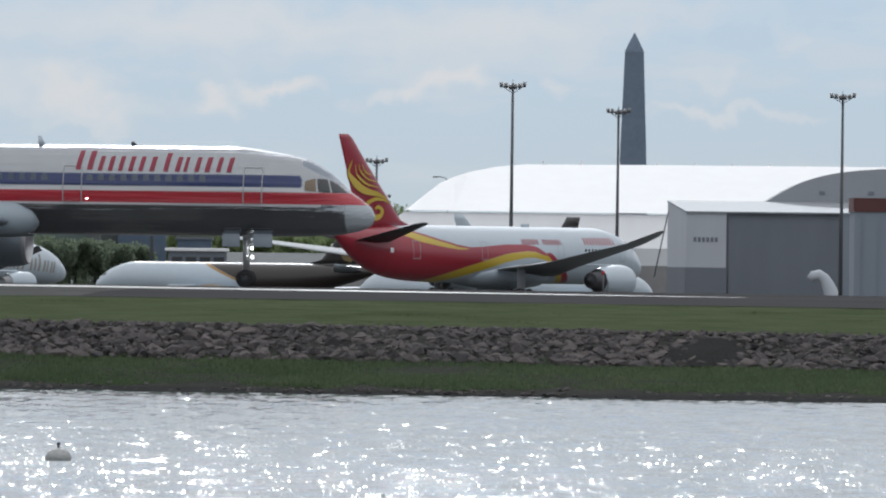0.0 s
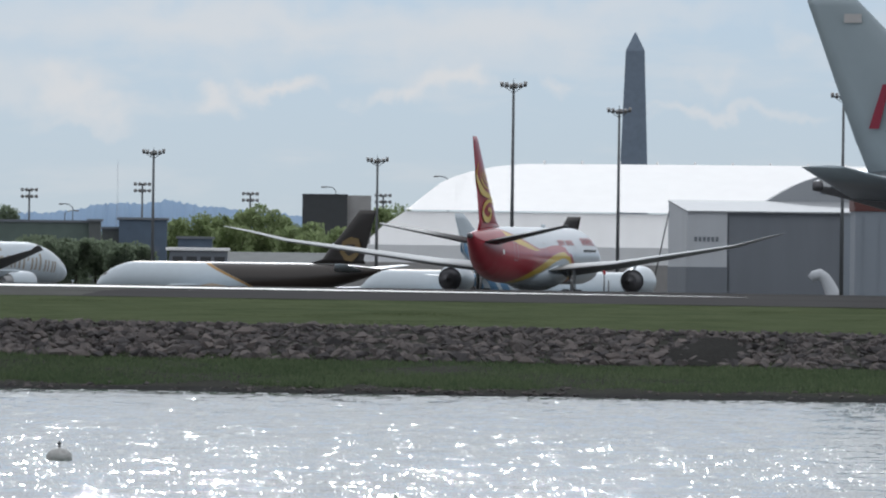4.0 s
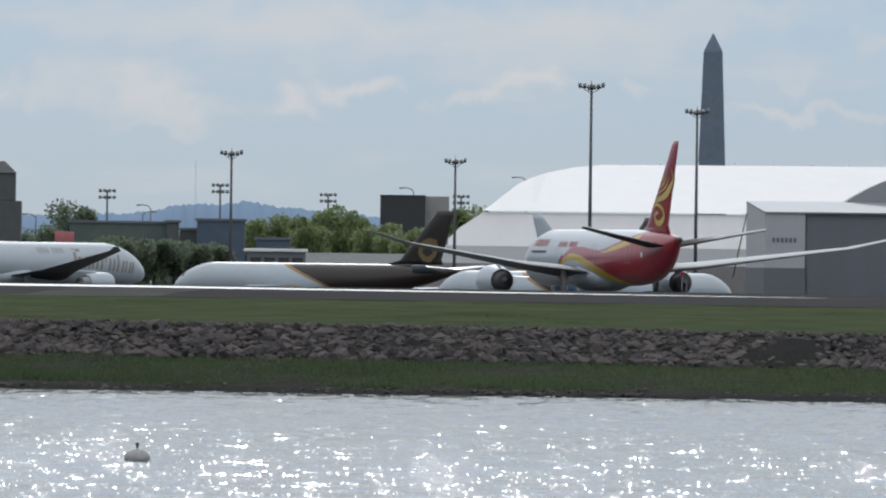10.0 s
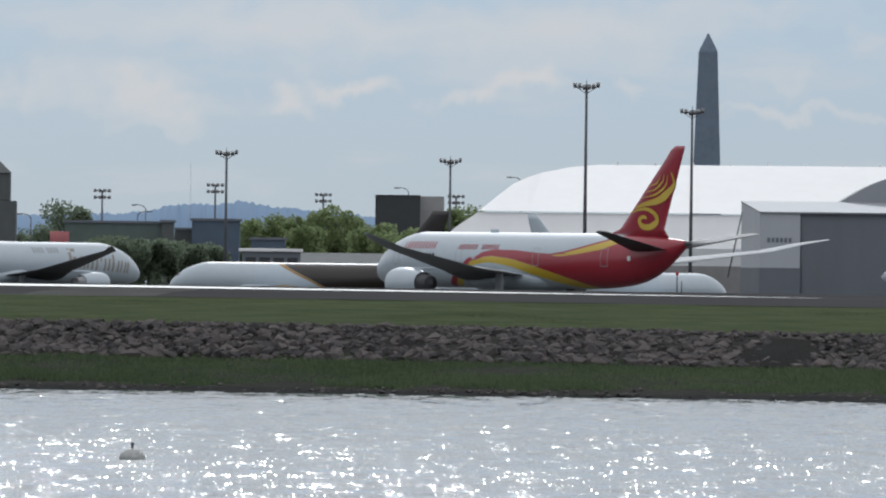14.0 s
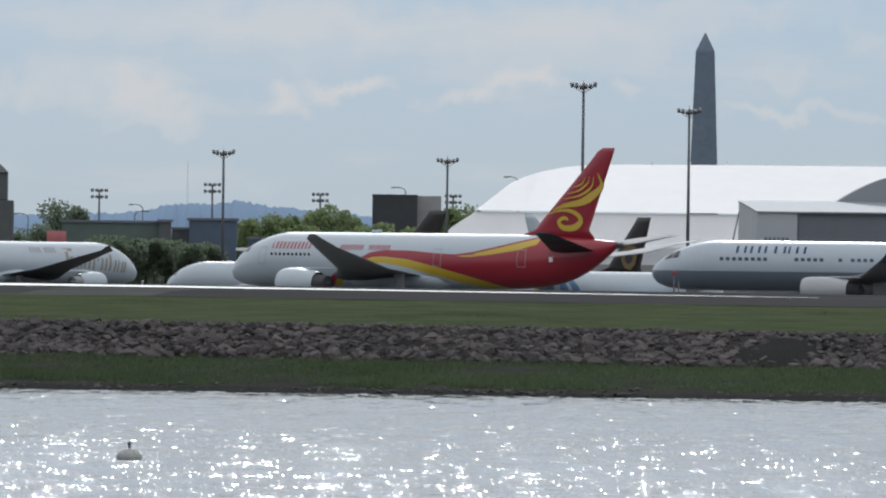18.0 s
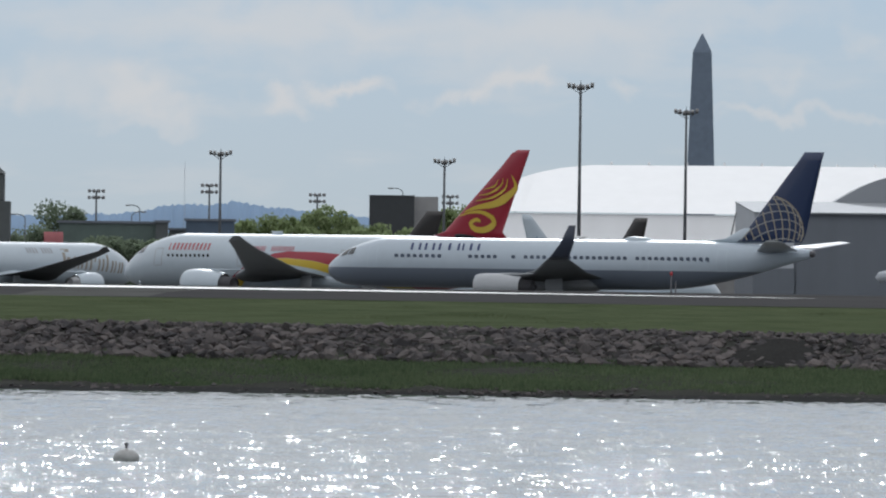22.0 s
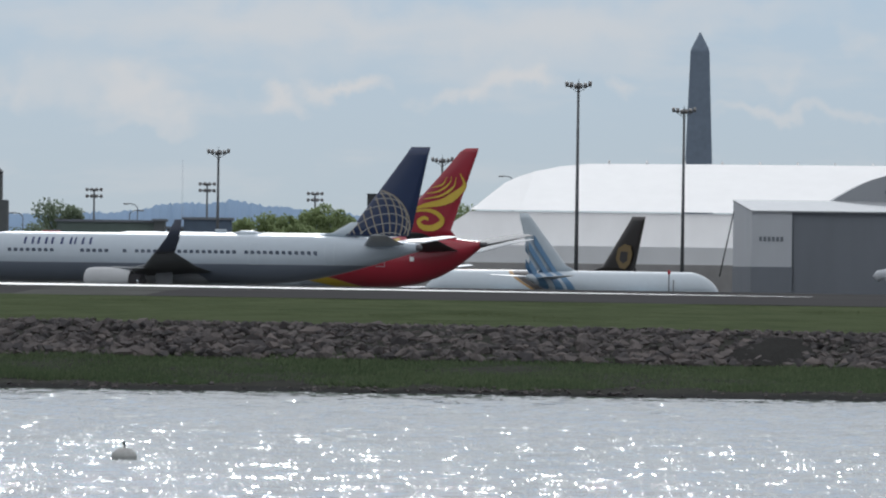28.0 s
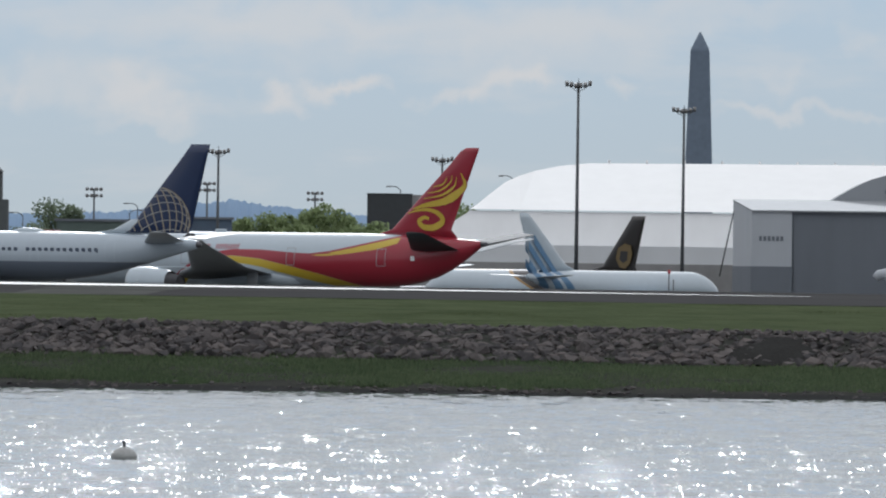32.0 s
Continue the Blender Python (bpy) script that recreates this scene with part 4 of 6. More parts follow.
def build_rocks():
    rng = random.Random(7)
    kinds = [stone_mesh(rng, "stone", M["stone"]) for _ in range(10)]
    wall = tagged(new("rock_revetment"), "bank of loose grey-brown riprap stones", "rock bank", kind="structure")
    wall.matrix_world = LAND
    vs, fs = [], []
    count = 0
    for layer in range(5400):
        x, f = rng.uniform(-26, 30), rng.random()
        d = 817.9 + 6.1 * f
        size = rng.choice((0.08, 0.09, 0.11, 0.13, 0.15, 0.18, 0.21, 0.26, 0.34)) * rng.uniform(0.8, 1.2)
        if f > 0.8:
            size = min(size, 0.2)
        elif f < 0.2 and rng.random() < 0.12:
            size = rng.uniform(0.3, 0.42)
        z = float(ground_height(d, x)) + size * 0.12
        m = pose(x, inland(float(shore(d, x))), z, rng.uniform(-28, 24), rng.uniform(-26, 26), rng.uniform(0, 360)) @ Matrix.Diagonal((size * rng.uniform(0.9, 1.5), size, size * rng.uniform(0.8, 1.1), 1))
        me = rng.choice(kinds)
        if count < 300 and size > 0.2 and -20 < x < 24 and d < 822:
            share("stone", me, wall, m)
            count += 1
        else:
            o = len(vs)
            vs.extend(m @ v.co for v in me.vertices)
            fs.extend([o + i for i in p.vertices] for p in me.polygons)
    me = bpy.data.meshes.new("small_stones")
    me.from_pydata(vs, [], fs)
    me.materials.append(M["stones"])
    ob = tagged(new("small_stones", me), kind="stuff")
    ob.parent = wall
    # scattered stones on the mud at the waterline
    vs, fs = [], []
    for _ in range(260):
        x, d = rng.uniform(-26, 30), 795.2 + abs(rng.gauss(0, 2.2))
        size = rng.uniform(0.05, 0.16)
        m = pose(x, inland(float(shore(d, x))), float(ground_height(d, x)) + size * 0.2, rng.uniform(-30, 30), 0, rng.uniform(0, 360)) @ Matrix.Diagonal((size * 1.5, size, size * 0.8, 1))
        me = rng.choice(kinds)
        o = len(vs)
        vs.extend(m @ v.co for v in me.vertices)
        fs.extend([o + i for i in p.vertices] for p in me.polygons)
    me = bpy.data.meshes.new("shore_stones")
    me.from_pydata(vs, [], fs)
    me.materials.append(M["stones"])
    ob = tagged(new("shore_stones", me), "small stones lying along the muddy waterline", "stones", kind="stuff")
    ob.matrix_world = LAND


build_rocks()


def build_outfall():
    """A low mound in the revetment, coloured dark as an opening's shadow."""
    bm = bmesh.new()
    rng = random.Random(4)
    nx, nz = 16, 7
    rows = []
    for j in range(nz + 1):
        rows.append([bm.verts.new((13.15 + 4.1 * (i / nx - 0.5) * math.sin(math.pi * (0.12 + 0.76 * j / nz)) ** 0.6, inland(818.0 + 4.4 * j / nz) - 0.5 * math.sin(math.pi * i / nx) + rng.uniform(-0.06, 0.06),
                                   float(ground_height(818.0 + 4.4 * j / nz)) + 0.24 * math.sin(math.pi * i / nx) ** 0.5 * math.sin(math.pi * (0.1 + 0.85 * j / nz)) ** 0.5 + rng.uniform(-0.03, 0.03))) for i in range(nx + 1)])
    for a, b in zip(rows, rows[1:]):
        for i in range(nx):
            bm.faces.new((a[i], a[i + 1], b[i + 1], b[i]))
    ob = thing("outfall_apron", bm, M["opening_shade"], "dark mound in the rock bank, coloured as the shadow of an outfall opening", "outfall", smooth=True)
    ob.matrix_world = LAND


build_outfall()

# ---- far structures ----
APRON = 2.7


def at(bearing, distance):
    """Place by the bearing in milliradians to the right, and the distance."""
    return bearing * distance / 1000


def build_monument():
    m = root("obelisk_monument", "tall grey granite obelisk beyond the airport", "monument", pose(at(13.17, 4850), 4850, 0, 0, 0, 0))
    bm = bmesh.new()
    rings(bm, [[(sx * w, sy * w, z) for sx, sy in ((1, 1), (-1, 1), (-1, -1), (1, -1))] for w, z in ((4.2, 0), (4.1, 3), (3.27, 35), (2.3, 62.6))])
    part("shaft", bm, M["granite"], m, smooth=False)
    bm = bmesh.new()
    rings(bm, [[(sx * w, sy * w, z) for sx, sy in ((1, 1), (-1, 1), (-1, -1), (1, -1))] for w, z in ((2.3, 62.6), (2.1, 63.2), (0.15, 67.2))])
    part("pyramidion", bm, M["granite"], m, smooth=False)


build_monument()


def build_hangar():
    h = root("white_hangar", "large white hangar with a rounded membrane roof", "hangar", pose(0, 0, APRON))
    y0, y1 = 3900, 3990
    bm = bmesh.new()
    f = [bm.verts.new(p) for p in [(6.4, y0 - 0.6, 16.7), (200, y0 - 0.6, 16.5)]]
    t = [bm.verts.new(p) for p in [(7.7, y0 + 3, 17.6), (10.5, y0 + 9, 19.9), (13.4, y0 + 16, 22.2), (16.2, y0 + 20, 23.5), (19.2, y0 + 24, 24.5), (24.3, y0 + 28, 25.6), (30.2, y0 + 30, 26.2), (60, y0 + 30, 26.4), (200, y0 + 30, 26.9)]]
    eave = [f[0]] + [bm.verts.new((v.co.x, y0 - 0.6, 16.7 - 0.2 * (v.co.x - 6.4) / 193.6)) for v in t[:-1]] + [f[1]]
    bm.faces.new((eave[0], eave[1], t[0]))
    for i in range(len(t) - 1):
        bm.faces.new((eave[i + 1], eave[i + 2], t[i + 1], t[i]))
    b = [bm.verts.new((v.co.x, y1, v.co.z)) for v in [f[0]] + t]
    seq = [f[0]] + t
    for i in range(len(seq) - 1):
        bm.faces.new((seq[i], seq[i + 1], b[i + 1], b[i]))
    bmesh.ops.recalc_face_normals(bm, faces=bm.faces)
    part("roof", bm, M["roof"], h, "bright white roof membrane", False)
    bm = bmesh.new()
    lower = [(6.6, y0 - 8, 0), (200, y0 - 8, 0), (200, y0, 16.4), (6.6, y0, 16.4)]
    rings(bm, [lower, [(x, y1, z) for x, y, z in lower]])
    bmesh.ops.recalc_face_normals(bm, faces=bm.faces)
    part("wall", bm, M["wallwhite"], h, smooth=False)
    bm = bmesh.new()
    w = [(x, y0 - 8 + 8 * z / 16.4, z) for x, z in ((-0.5, 0), (6.598, 0), (6.598, 16.5), (1.8, 13.3), (-0.5, 11.0))]
    rings(bm, [w, [(x, y0 + 63, z) for x, y, z in w]])
    part("side_wall", bm, M["wallwhite"], h, smooth=False)
    bm = bmesh.new()
    box(bm, -8, 200, y0 - 9, y0 - 6, 0, 9.8, 0.1)
    part("plinth_wall", bm, M["wallpale"], h, "grey lower wall", False)
    bm = bmesh.new()
    box(bm, -8, 200, y0 - 9.4, y0 - 9.01, 0, 6.3, 0.1)
    part("dark_band", bm, M["concrete"], h, "darker grey band along the foot", False)
    for i in range(12):
        bm = bmesh.new()
        rod(bm, (34 + i * 7.5, y0 + 31, 26.3), (34 + i * 7.5, y0 + 31, 26.95), 0.3, 0.2, 8)
        part("roof_vent", bm, M["roof"], h)


build_hangar()


def build_delta_hangar():
    h = root("grey_hangar", "grey sheet-metal hangar with a dark sliding door", "hangar", pose(0, 0, APRON))
    y0 = 3800
    bm = bmesh.new()
    box(bm, 60.5, 68.2, y0, y0 + 6, 6.0, 16.8)
    part("front_wall", bm, M["wallgrey"], h, smooth=False)
    bm = bmesh.new()
    box(bm, 60.4, 68.3, y0 - 0.3, y0 + 6, 0, 6.0)
    part("lower_wall", bm, M["walldark"], h, "dark grey lower wall", False)
    bm = bmesh.new()
    vs = [bm.verts.new(p) for p in [(60.5, y0, 6.0), (60.5, y0, 16.8), (57.2, y0 + 22, 18.8), (57.2, y0 + 22, 6.0)]]
    bm.faces.new(vs)
    back = [bm.verts.new(v.co + Vector((0.3, 0.1, 0))) for v in vs]
    bm.faces.new(back[::-1])
    part("side_wall", bm, M["wallgrey"], h, "pale grey side wall", False)
    bm = bmesh.new()
    rings(bm, [[(60.45, y0, z), (57.15, y0 + 22, z), (57.5, y0 + 22.2, z), (60.8, y0 + 0.2, z)] for z in (0, 6.0)])
    bmesh.ops.recalc_face_normals(bm, faces=bm.faces)
    part("side_foot", bm, M["walldark"], h, "dark grey foot of the side wall", False)
    bm = bmesh.new()
    rings(bm, [[(60.4, y0 - 0.4, 16.8), (57.1, y0 + 22, 18.9), (57.1, y0 + 22, 18.6), (60.4, y0 - 0.4, 16.5)], [(110, y0 - 0.4, 16.9), (110, y0 + 22, 19.0), (110, y0 + 22, 18.7), (110, y0 - 0.4, 16.6)]])
    bmesh.ops.recalc_face_normals(bm, faces=bm.faces)
    part("roof", bm, M["rooftin"], h, "grey pitched roof", False)
    bm = bmesh.new()
    box(bm, 68.2, 90.4, y0 + 0.5, y0 + 6, 0, 16.6)
    part("door_wall", bm, M["walldark"], h, "dark hangar door wall", False)
    for i in range(3):
        bm = bmesh.new()
        box(bm, 68.6 + i * 7.1, 68.6 + i * 7.1 + 7.08, y0 + 0.3, y0 + 0.5, 0.2, 15.6)
        part("sliding_door", bm, M["walldark"], h, "dark grey sliding door leaf", False)
    bm = bmesh.new()
    box(bm, 90.4, 118, y0 - 0.1, y0 + 6, 0, 16.6)
    part("end_wall", bm, M["wallmid"], h, "pale grey end wall", False)
    bm = bmesh.new()
    loops = []
    arch = [(0, 0), (2.2, 1.3), (4.4, 2.5), (6.5, 3.5), (8.7, 4.35), (11.4, 5.1), (14.2, 5.65), (18.4, 6.15), (22.7, 6.45), (27, 6.55)]
    arch += [(54 - x, z) for x, z in arch[-2::-1]]
    for y in (y0 + 22, y0 + 60):
        loops.append([(75.7 + x, y, 18.6 + z * 1.07) for x, z in arch])
    rings(bm, loops, close=True)
    bmesh.ops.recalc_face_normals(bm, faces=bm.faces)
    part("arched_roof", bm, M["rooftin"], h, "grey arched roof", False)
    for x in (87.0, 96.6):
        bm = bmesh.new()
        box(bm, x - 0.5, x + 0.5, y0 + 21.8, y0 + 22.05, 20.4, 21.1, 0.04)
        part("wall_vent", bm, M["walldark"], h, "small dark vent in the gable", False)
    bm = bmesh.new()
    for i in range(6):
        x = 61.9 + i * 0.82
        box(bm, x, x + 0.55, y0 - 0.08, y0 - 0.02, 10.9, 11.8)
    part("sign_bars", bm, M["walldark"], h, "plain dark bars in place of a name", False)
    bm = bmesh.new()
    rod(bm, (57.0, y0 + 1, 16.6), (54.4, y0 + 1, 4.0), 0.13, 0.13)
    part("brace", bm, M["pole"], h)


build_delta_hangar()


def build_red_trim_shed():
    h = root("red_trim_shed", "grey corrugated shed with a dark red parapet", "building", pose(0, 0, APRON))
    y0 = 3700
    bm = bmesh.new()
    box(bm, 90.4, 130, y0, y0 + 40, 0, 16.7)
    part("wall", bm, M["wallmid"], h, smooth=False)
    bm = bmesh.new()
    box(bm, 90.2, 130, y0 - 0.25, y0 + 40, 16.7, 19.3)
    part("parapet", bm, M["darkred"], h, "dark red parapet band", False)
    for i in range(12):
        bm = bmesh.new()
        box(bm, 91.8 + i * 3, 91.95 + i * 3, y0 - 0.15, y0, 0.3, 16.2)
        part("rib", bm, M["wallmid"], h, smooth=False)


build_red_trim_shed()


def light_mast(bearing, d, top, lamps=6, spread=1.75, r=0.33, label="tall grey apron floodlight mast"):
    x = at(bearing, d)
    m = root("light_mast", label, "light mast", pose(x, d, APRON), "floodlight masts")
    h = top - APRON
    bm = bmesh.new()
    rod(bm, (0, 0, 0), (0, 0, h), r, r * 0.55, 10)
    part("pole", bm, M["pole"], m)
    bm = bmesh.new()
    rod(bm, (-spread, 0, h - 0.5), (spread, 0, h - 0.5), 0.08, 0.08, 6)
    rod(bm, (0, -spread * 0.8, h - 0.5), (0, spread * 0.8, h - 0.5), 0.08, 0.08, 6)
    for w in (-1, 1):
        rod(bm, (0, 0, h - 1.5), (w * spread * 0.9, 0, h - 0.5), 0.06, 0.06, 6)
    rod(bm, (0, 0, h), (0, 0, h + 0.6), 0.05, 0.03, 6)
    part("crossarm", bm, M["pole"], m)
    for i in range(lamps):
        f = -1 + 2 * i / (lamps - 1)
        bm = bmesh.new()
        box(bm, -0.27, 0.27, -0.4, 0.3, -0.3, 0.3, 0.06, pose(f * spread, -0.3 if i % 2 else 0.3, h - 0.2 - 0.4 * (1 - abs(f)), -35 if i % 2 else 35, 8 * f))
        part("floodlight", bm, M["lamp"], m)


for b, d, top in ((7.04, 3000, 35.4), (12.41, 3300, 34.4), (-11.14, 3500, 27.8), (0.20, 3600, 27.5), (23.76, 3100, 35.4)):
    light_mast(b, d, top)


def stadium_mast(bearing, d, top):
    m = root("light_mast", "thin mast with two rows of floodlights", "light mast", pose(at(bearing, d), d, APRON), "floodlight masts")
    h = top - APRON
    bm = bmesh.new()
    rod(bm, (0, 0, 0), (0, 0, h), 0.3, 0.18, 8)
    part("pole", bm, M["pole"], m)
    for z in (h - 0.1, h - 1.5):
        bm = bmesh.new()
        rod(bm, (-1.7, 0, z), (1.7, 0, z), 0.09, 0.09, 6)
        part("crossarm", bm, M["pole"], m)
        for x in (-1.5, -0.5, 0.5, 1.5):
            bm = bmesh.new()
            box(bm, x - 0.33, x + 0.33, -0.3, 0.3, z - 0.35, z + 0.35, 0.08)
            part("floodlight", bm, M["lamp"], m)


for b, d, top in ((-11.69, 4200, 25.3), (-17.41, 4200, 23.8), (0.51, 4300, 24.0), (-6.22, 4300, 24.0)):
    stadium_mast(b, d, top)


def street_lamp(bearing, d, top, way):
    m = root("street_lamp", "thin street lamp with a curved arm", "street lamp", pose(at(bearing, d), d, APRON), "street lamps")
    h = top - APRON
    bm = bmesh.new()
    rod(bm, (0, 0, 0), (0, 0, h - 0.8), 0.14, 0.1, 8)
    pts = [(0, 0, h - 0.8), (way * 0.6, 0, h - 0.2), (way * 1.6, 0, h), (way * 2.6, 0, h)]
    for a, b in zip(pts, pts[1:]):
        rod(bm, a, b, 0.1, 0.1, 6)
    part("pole", bm, M["pole"], m)
    bm = bmesh.new()
    box(bm, way * 2.5 - 0.5, way * 2.5 + 0.5, -0.2, 0.2, h - 0.2, h + 0.08, 0.05)
    part("lamp_head", bm, M["lamp"], m)


for b, d, top, way in ((-15.2, 4150, 20.6, -1), (-15.6, 4200, 19.4, 1), (-1.9, 4050, 24.4, -1), (3.8, 4000, 26.6, -1), (-21.0, 4150, 18.4, -1)):
    street_lamp(b, d, top, way)


def build_blocks():
    # dark square building with a paler side
    m = root("dark_building", "dark windowless block with a paler side wall", "building", pose(0, 0, APRON))
    bm = bmesh.new()
    box(bm, at(-3.58, 4000), at(-1.3, 4000), 4000, 4012, 0, 19.8)
    part("wall", bm, M["dgrey"], m, smooth=False)
    bm = bmesh.new()
    box(bm, at(-1.3, 4000), at(-0.09, 4000), 4002, 4012, 0, 19.8)
    part("side_wall", bm, M["concrete"], m, "grey concrete side wall", False)
    bm = bmesh.new()
    box(bm, at(-3.6, 4000), at(-1.29, 4000), 3999.8, 4012.2, 19.8, 20.0)
    part("roof_edge", bm, M["dgrey"], m, smooth=False)
    # stepped tower at the left
    m = root("masonry_tower", "dark stepped masonry tower beyond the airport", "building", pose(0, 0, APRON))
    for x0, x1, z0, z1 in ((-99, -89.3, 0, 18.2), (-97.5, -90.6, 18.2, 24.0)):
        bm = bmesh.new()
        box(bm, x0, x1, 4100, 4112, z0, z1, 0.15)
        part("wall", bm, M["brick"], m, smooth=False)
    bm = bmesh.new()
    rings(bm, [[(-97.7, 4099.6, 24.0), (-90.4, 4099.6, 24.0), (-90.4, 4112, 24.0), (-97.7, 4112, 24.0)], [(-95.5, 4104, 26.4), (-92.8, 4104, 26.4), (-92.8, 4108, 26.4), (-95.5, 4108, 26.4)]])
    part("roof", bm, M["brick"], m, smooth=False)
    # long low terminal buildings
    for x0, x1, y, z, mt, lab in ((-79.5, -59.2, 4120, 16.6, "greenwall", "long green-grey clad building behind trees"), (-59.2, -56.8, 4118, 16.9, "brick", "narrow brown stair tower behind trees"),
                                  (-56.8, -53.2, 4145, 15.4, "brick", "low grey building behind trees"),
                                  (-53.2, -43.2, 4140, 17.4, "bluewall", "low blue-grey clad building"), (-40, -33, 4060, 13.4, "bluewall", "flat-roofed blue-grey building behind trees")):
        m = root("low_building", lab, "building", pose(0, 0, APRON))
        bm = bmesh.new()
        box(bm, x0, x1, y, y + 15, 0, z - APRON)
        part("wall", bm, M[mt], m, smooth=False)
        bm = bmesh.new()
        box(bm, x0 - 0.4, x1 + 0.4, y - 0.4, y + 15.4, z - APRON, z - APRON + 0.5)
        part("roof", bm, M["walldark"], m, smooth=False)
        n = int((x1 - x0) / 2.2)
        for fl in range(2):
            for i in range(n):
                bm = bmesh.new()
                box(bm, x0 + 0.6 + i * 2.2, x0 + 2.0 + i * 2.2, y - 0.1, y + 0.1, 4.2 + fl * 3.4, 5.8 + fl * 3.4)
                part("window", bm, M["shade"], m, smooth=False)


build_blocks()


def build_shed():
    s = root("dark_shed", "low dark shed with a pale roof edge", "shed", pose(0, 0, APRON))
    bm = bmesh.new()
    box(bm, -35.0, -25.0, 3400, 3412, 0, 7.2)
    part("wall", bm, M["walldark"], s, smooth=False)
    bm = bmesh.new()
    box(bm, -35.6, -24.6, 3399.4, 3412.6, 7.2, 7.75, 0.08)
    part("roof", bm, M["wallwhite"], s, "pale flat roof edge", False)
    for i in range(4):
        bm = bmesh.new()
        box(bm, -34.4 + i * 2.4, -32.6 + i * 2.4, 3399.85, 3400.05, 3.4, 6.2)
        part("bay_door", bm, M["dgrey"], s, smooth=False)
    b = root("brown_roof_building", "long low building with a brownish grey roof", "building", pose(0, 0, APRON))
    bm = bmesh.new()
    box(bm, -27, -6, 3560, 3580, 0, 5.4)
    part("wall", bm, M["concrete"], b, smooth=False)
    bm = bmesh.new()
    rings(bm, [[(-27.5, 3559, 5.4), (-27.5, 3570, 7.4), (-27.5, 3581, 5.4)], [(-5.5, 3559, 5.4), (-5.5, 3570, 7.4), (-5.5, 3581, 5.4)]])
    part("roof", bm, M["brick"], b, "brownish grey pitched roof", False)
    r = root("red_billboard", "red billboard, paled for haze, on posts among trees", "billboard", pose(at(-19.55, 4080), 4080, APRON - 0.5))
    bm = bmesh.new()
    box(bm, -2.0, 2.0, -0.15, 0.15, 9.2, 12.4, 0.05)
    part("panel", bm, M["hazedred"], r)
    for x in (-1.5, 1.5):
        bm = bmesh.new()
        rod(bm, (x, 0.3, 0), (x, 0.3, 12), 0.15, 0.15)
        part("post", bm, M["pole"], r)


build_shed()


def build_hills():
    """A low wooded ridge with an uneven skyline of tree tops."""
    rng = np.random.RandomState(3)
    xs = np.linspace(-420, 420, 1900)
    z = np.interp(xs, [-420, -110, -90, -76, -66, -54, -51.5, -49, -36, -31, -10, 40, 420], [19, 20.6, 21.4, 22.4, 23.9, 24.3, 25.2, 24.3, 23.7, 22.5, 21.0, 20, 19])
    for k, a in ((0.13, 0.25), (0.31, 0.2), (0.8, 0.16), (1.7, 0.14), (3.3, 0.12)):
        z = z + np.sin(xs * k + rng.uniform(0, 6)) * a
    z = z + rng.uniform(-0.25, 0.25, len(xs))
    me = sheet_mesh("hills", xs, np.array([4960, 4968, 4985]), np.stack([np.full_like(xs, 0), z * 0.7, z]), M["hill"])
    tagged(new("hills", me), "low wooded hills, painted blue for distance haze", "hills", kind="structure")


build_hills()


def build_radio_mast():
    m = root("radio_mast", "thin lattice radio mast on the far ridge", "radio mast", pose(at(-12.95, 4965), 4965, 18))
    bm = bmesh.new()
    for k in range(3):
        a = radians(120 * k)
        rod(bm, (0.3 * math.cos(a), 0.3 * math.sin(a), 0), (0.1 * math.cos(a), 0.1 * math.sin(a), 17), 0.03, 0.02, 5)
    for i in range(16):
        w = 0.3 - 0.2 * i / 16
        rod(bm, (-w, 0, i + 0.3), (w, 0.05, i + 1.2), 0.015, 0.015, 4)
    part("lattice", bm, M["wallgrey"], m)


build_radio_mast()


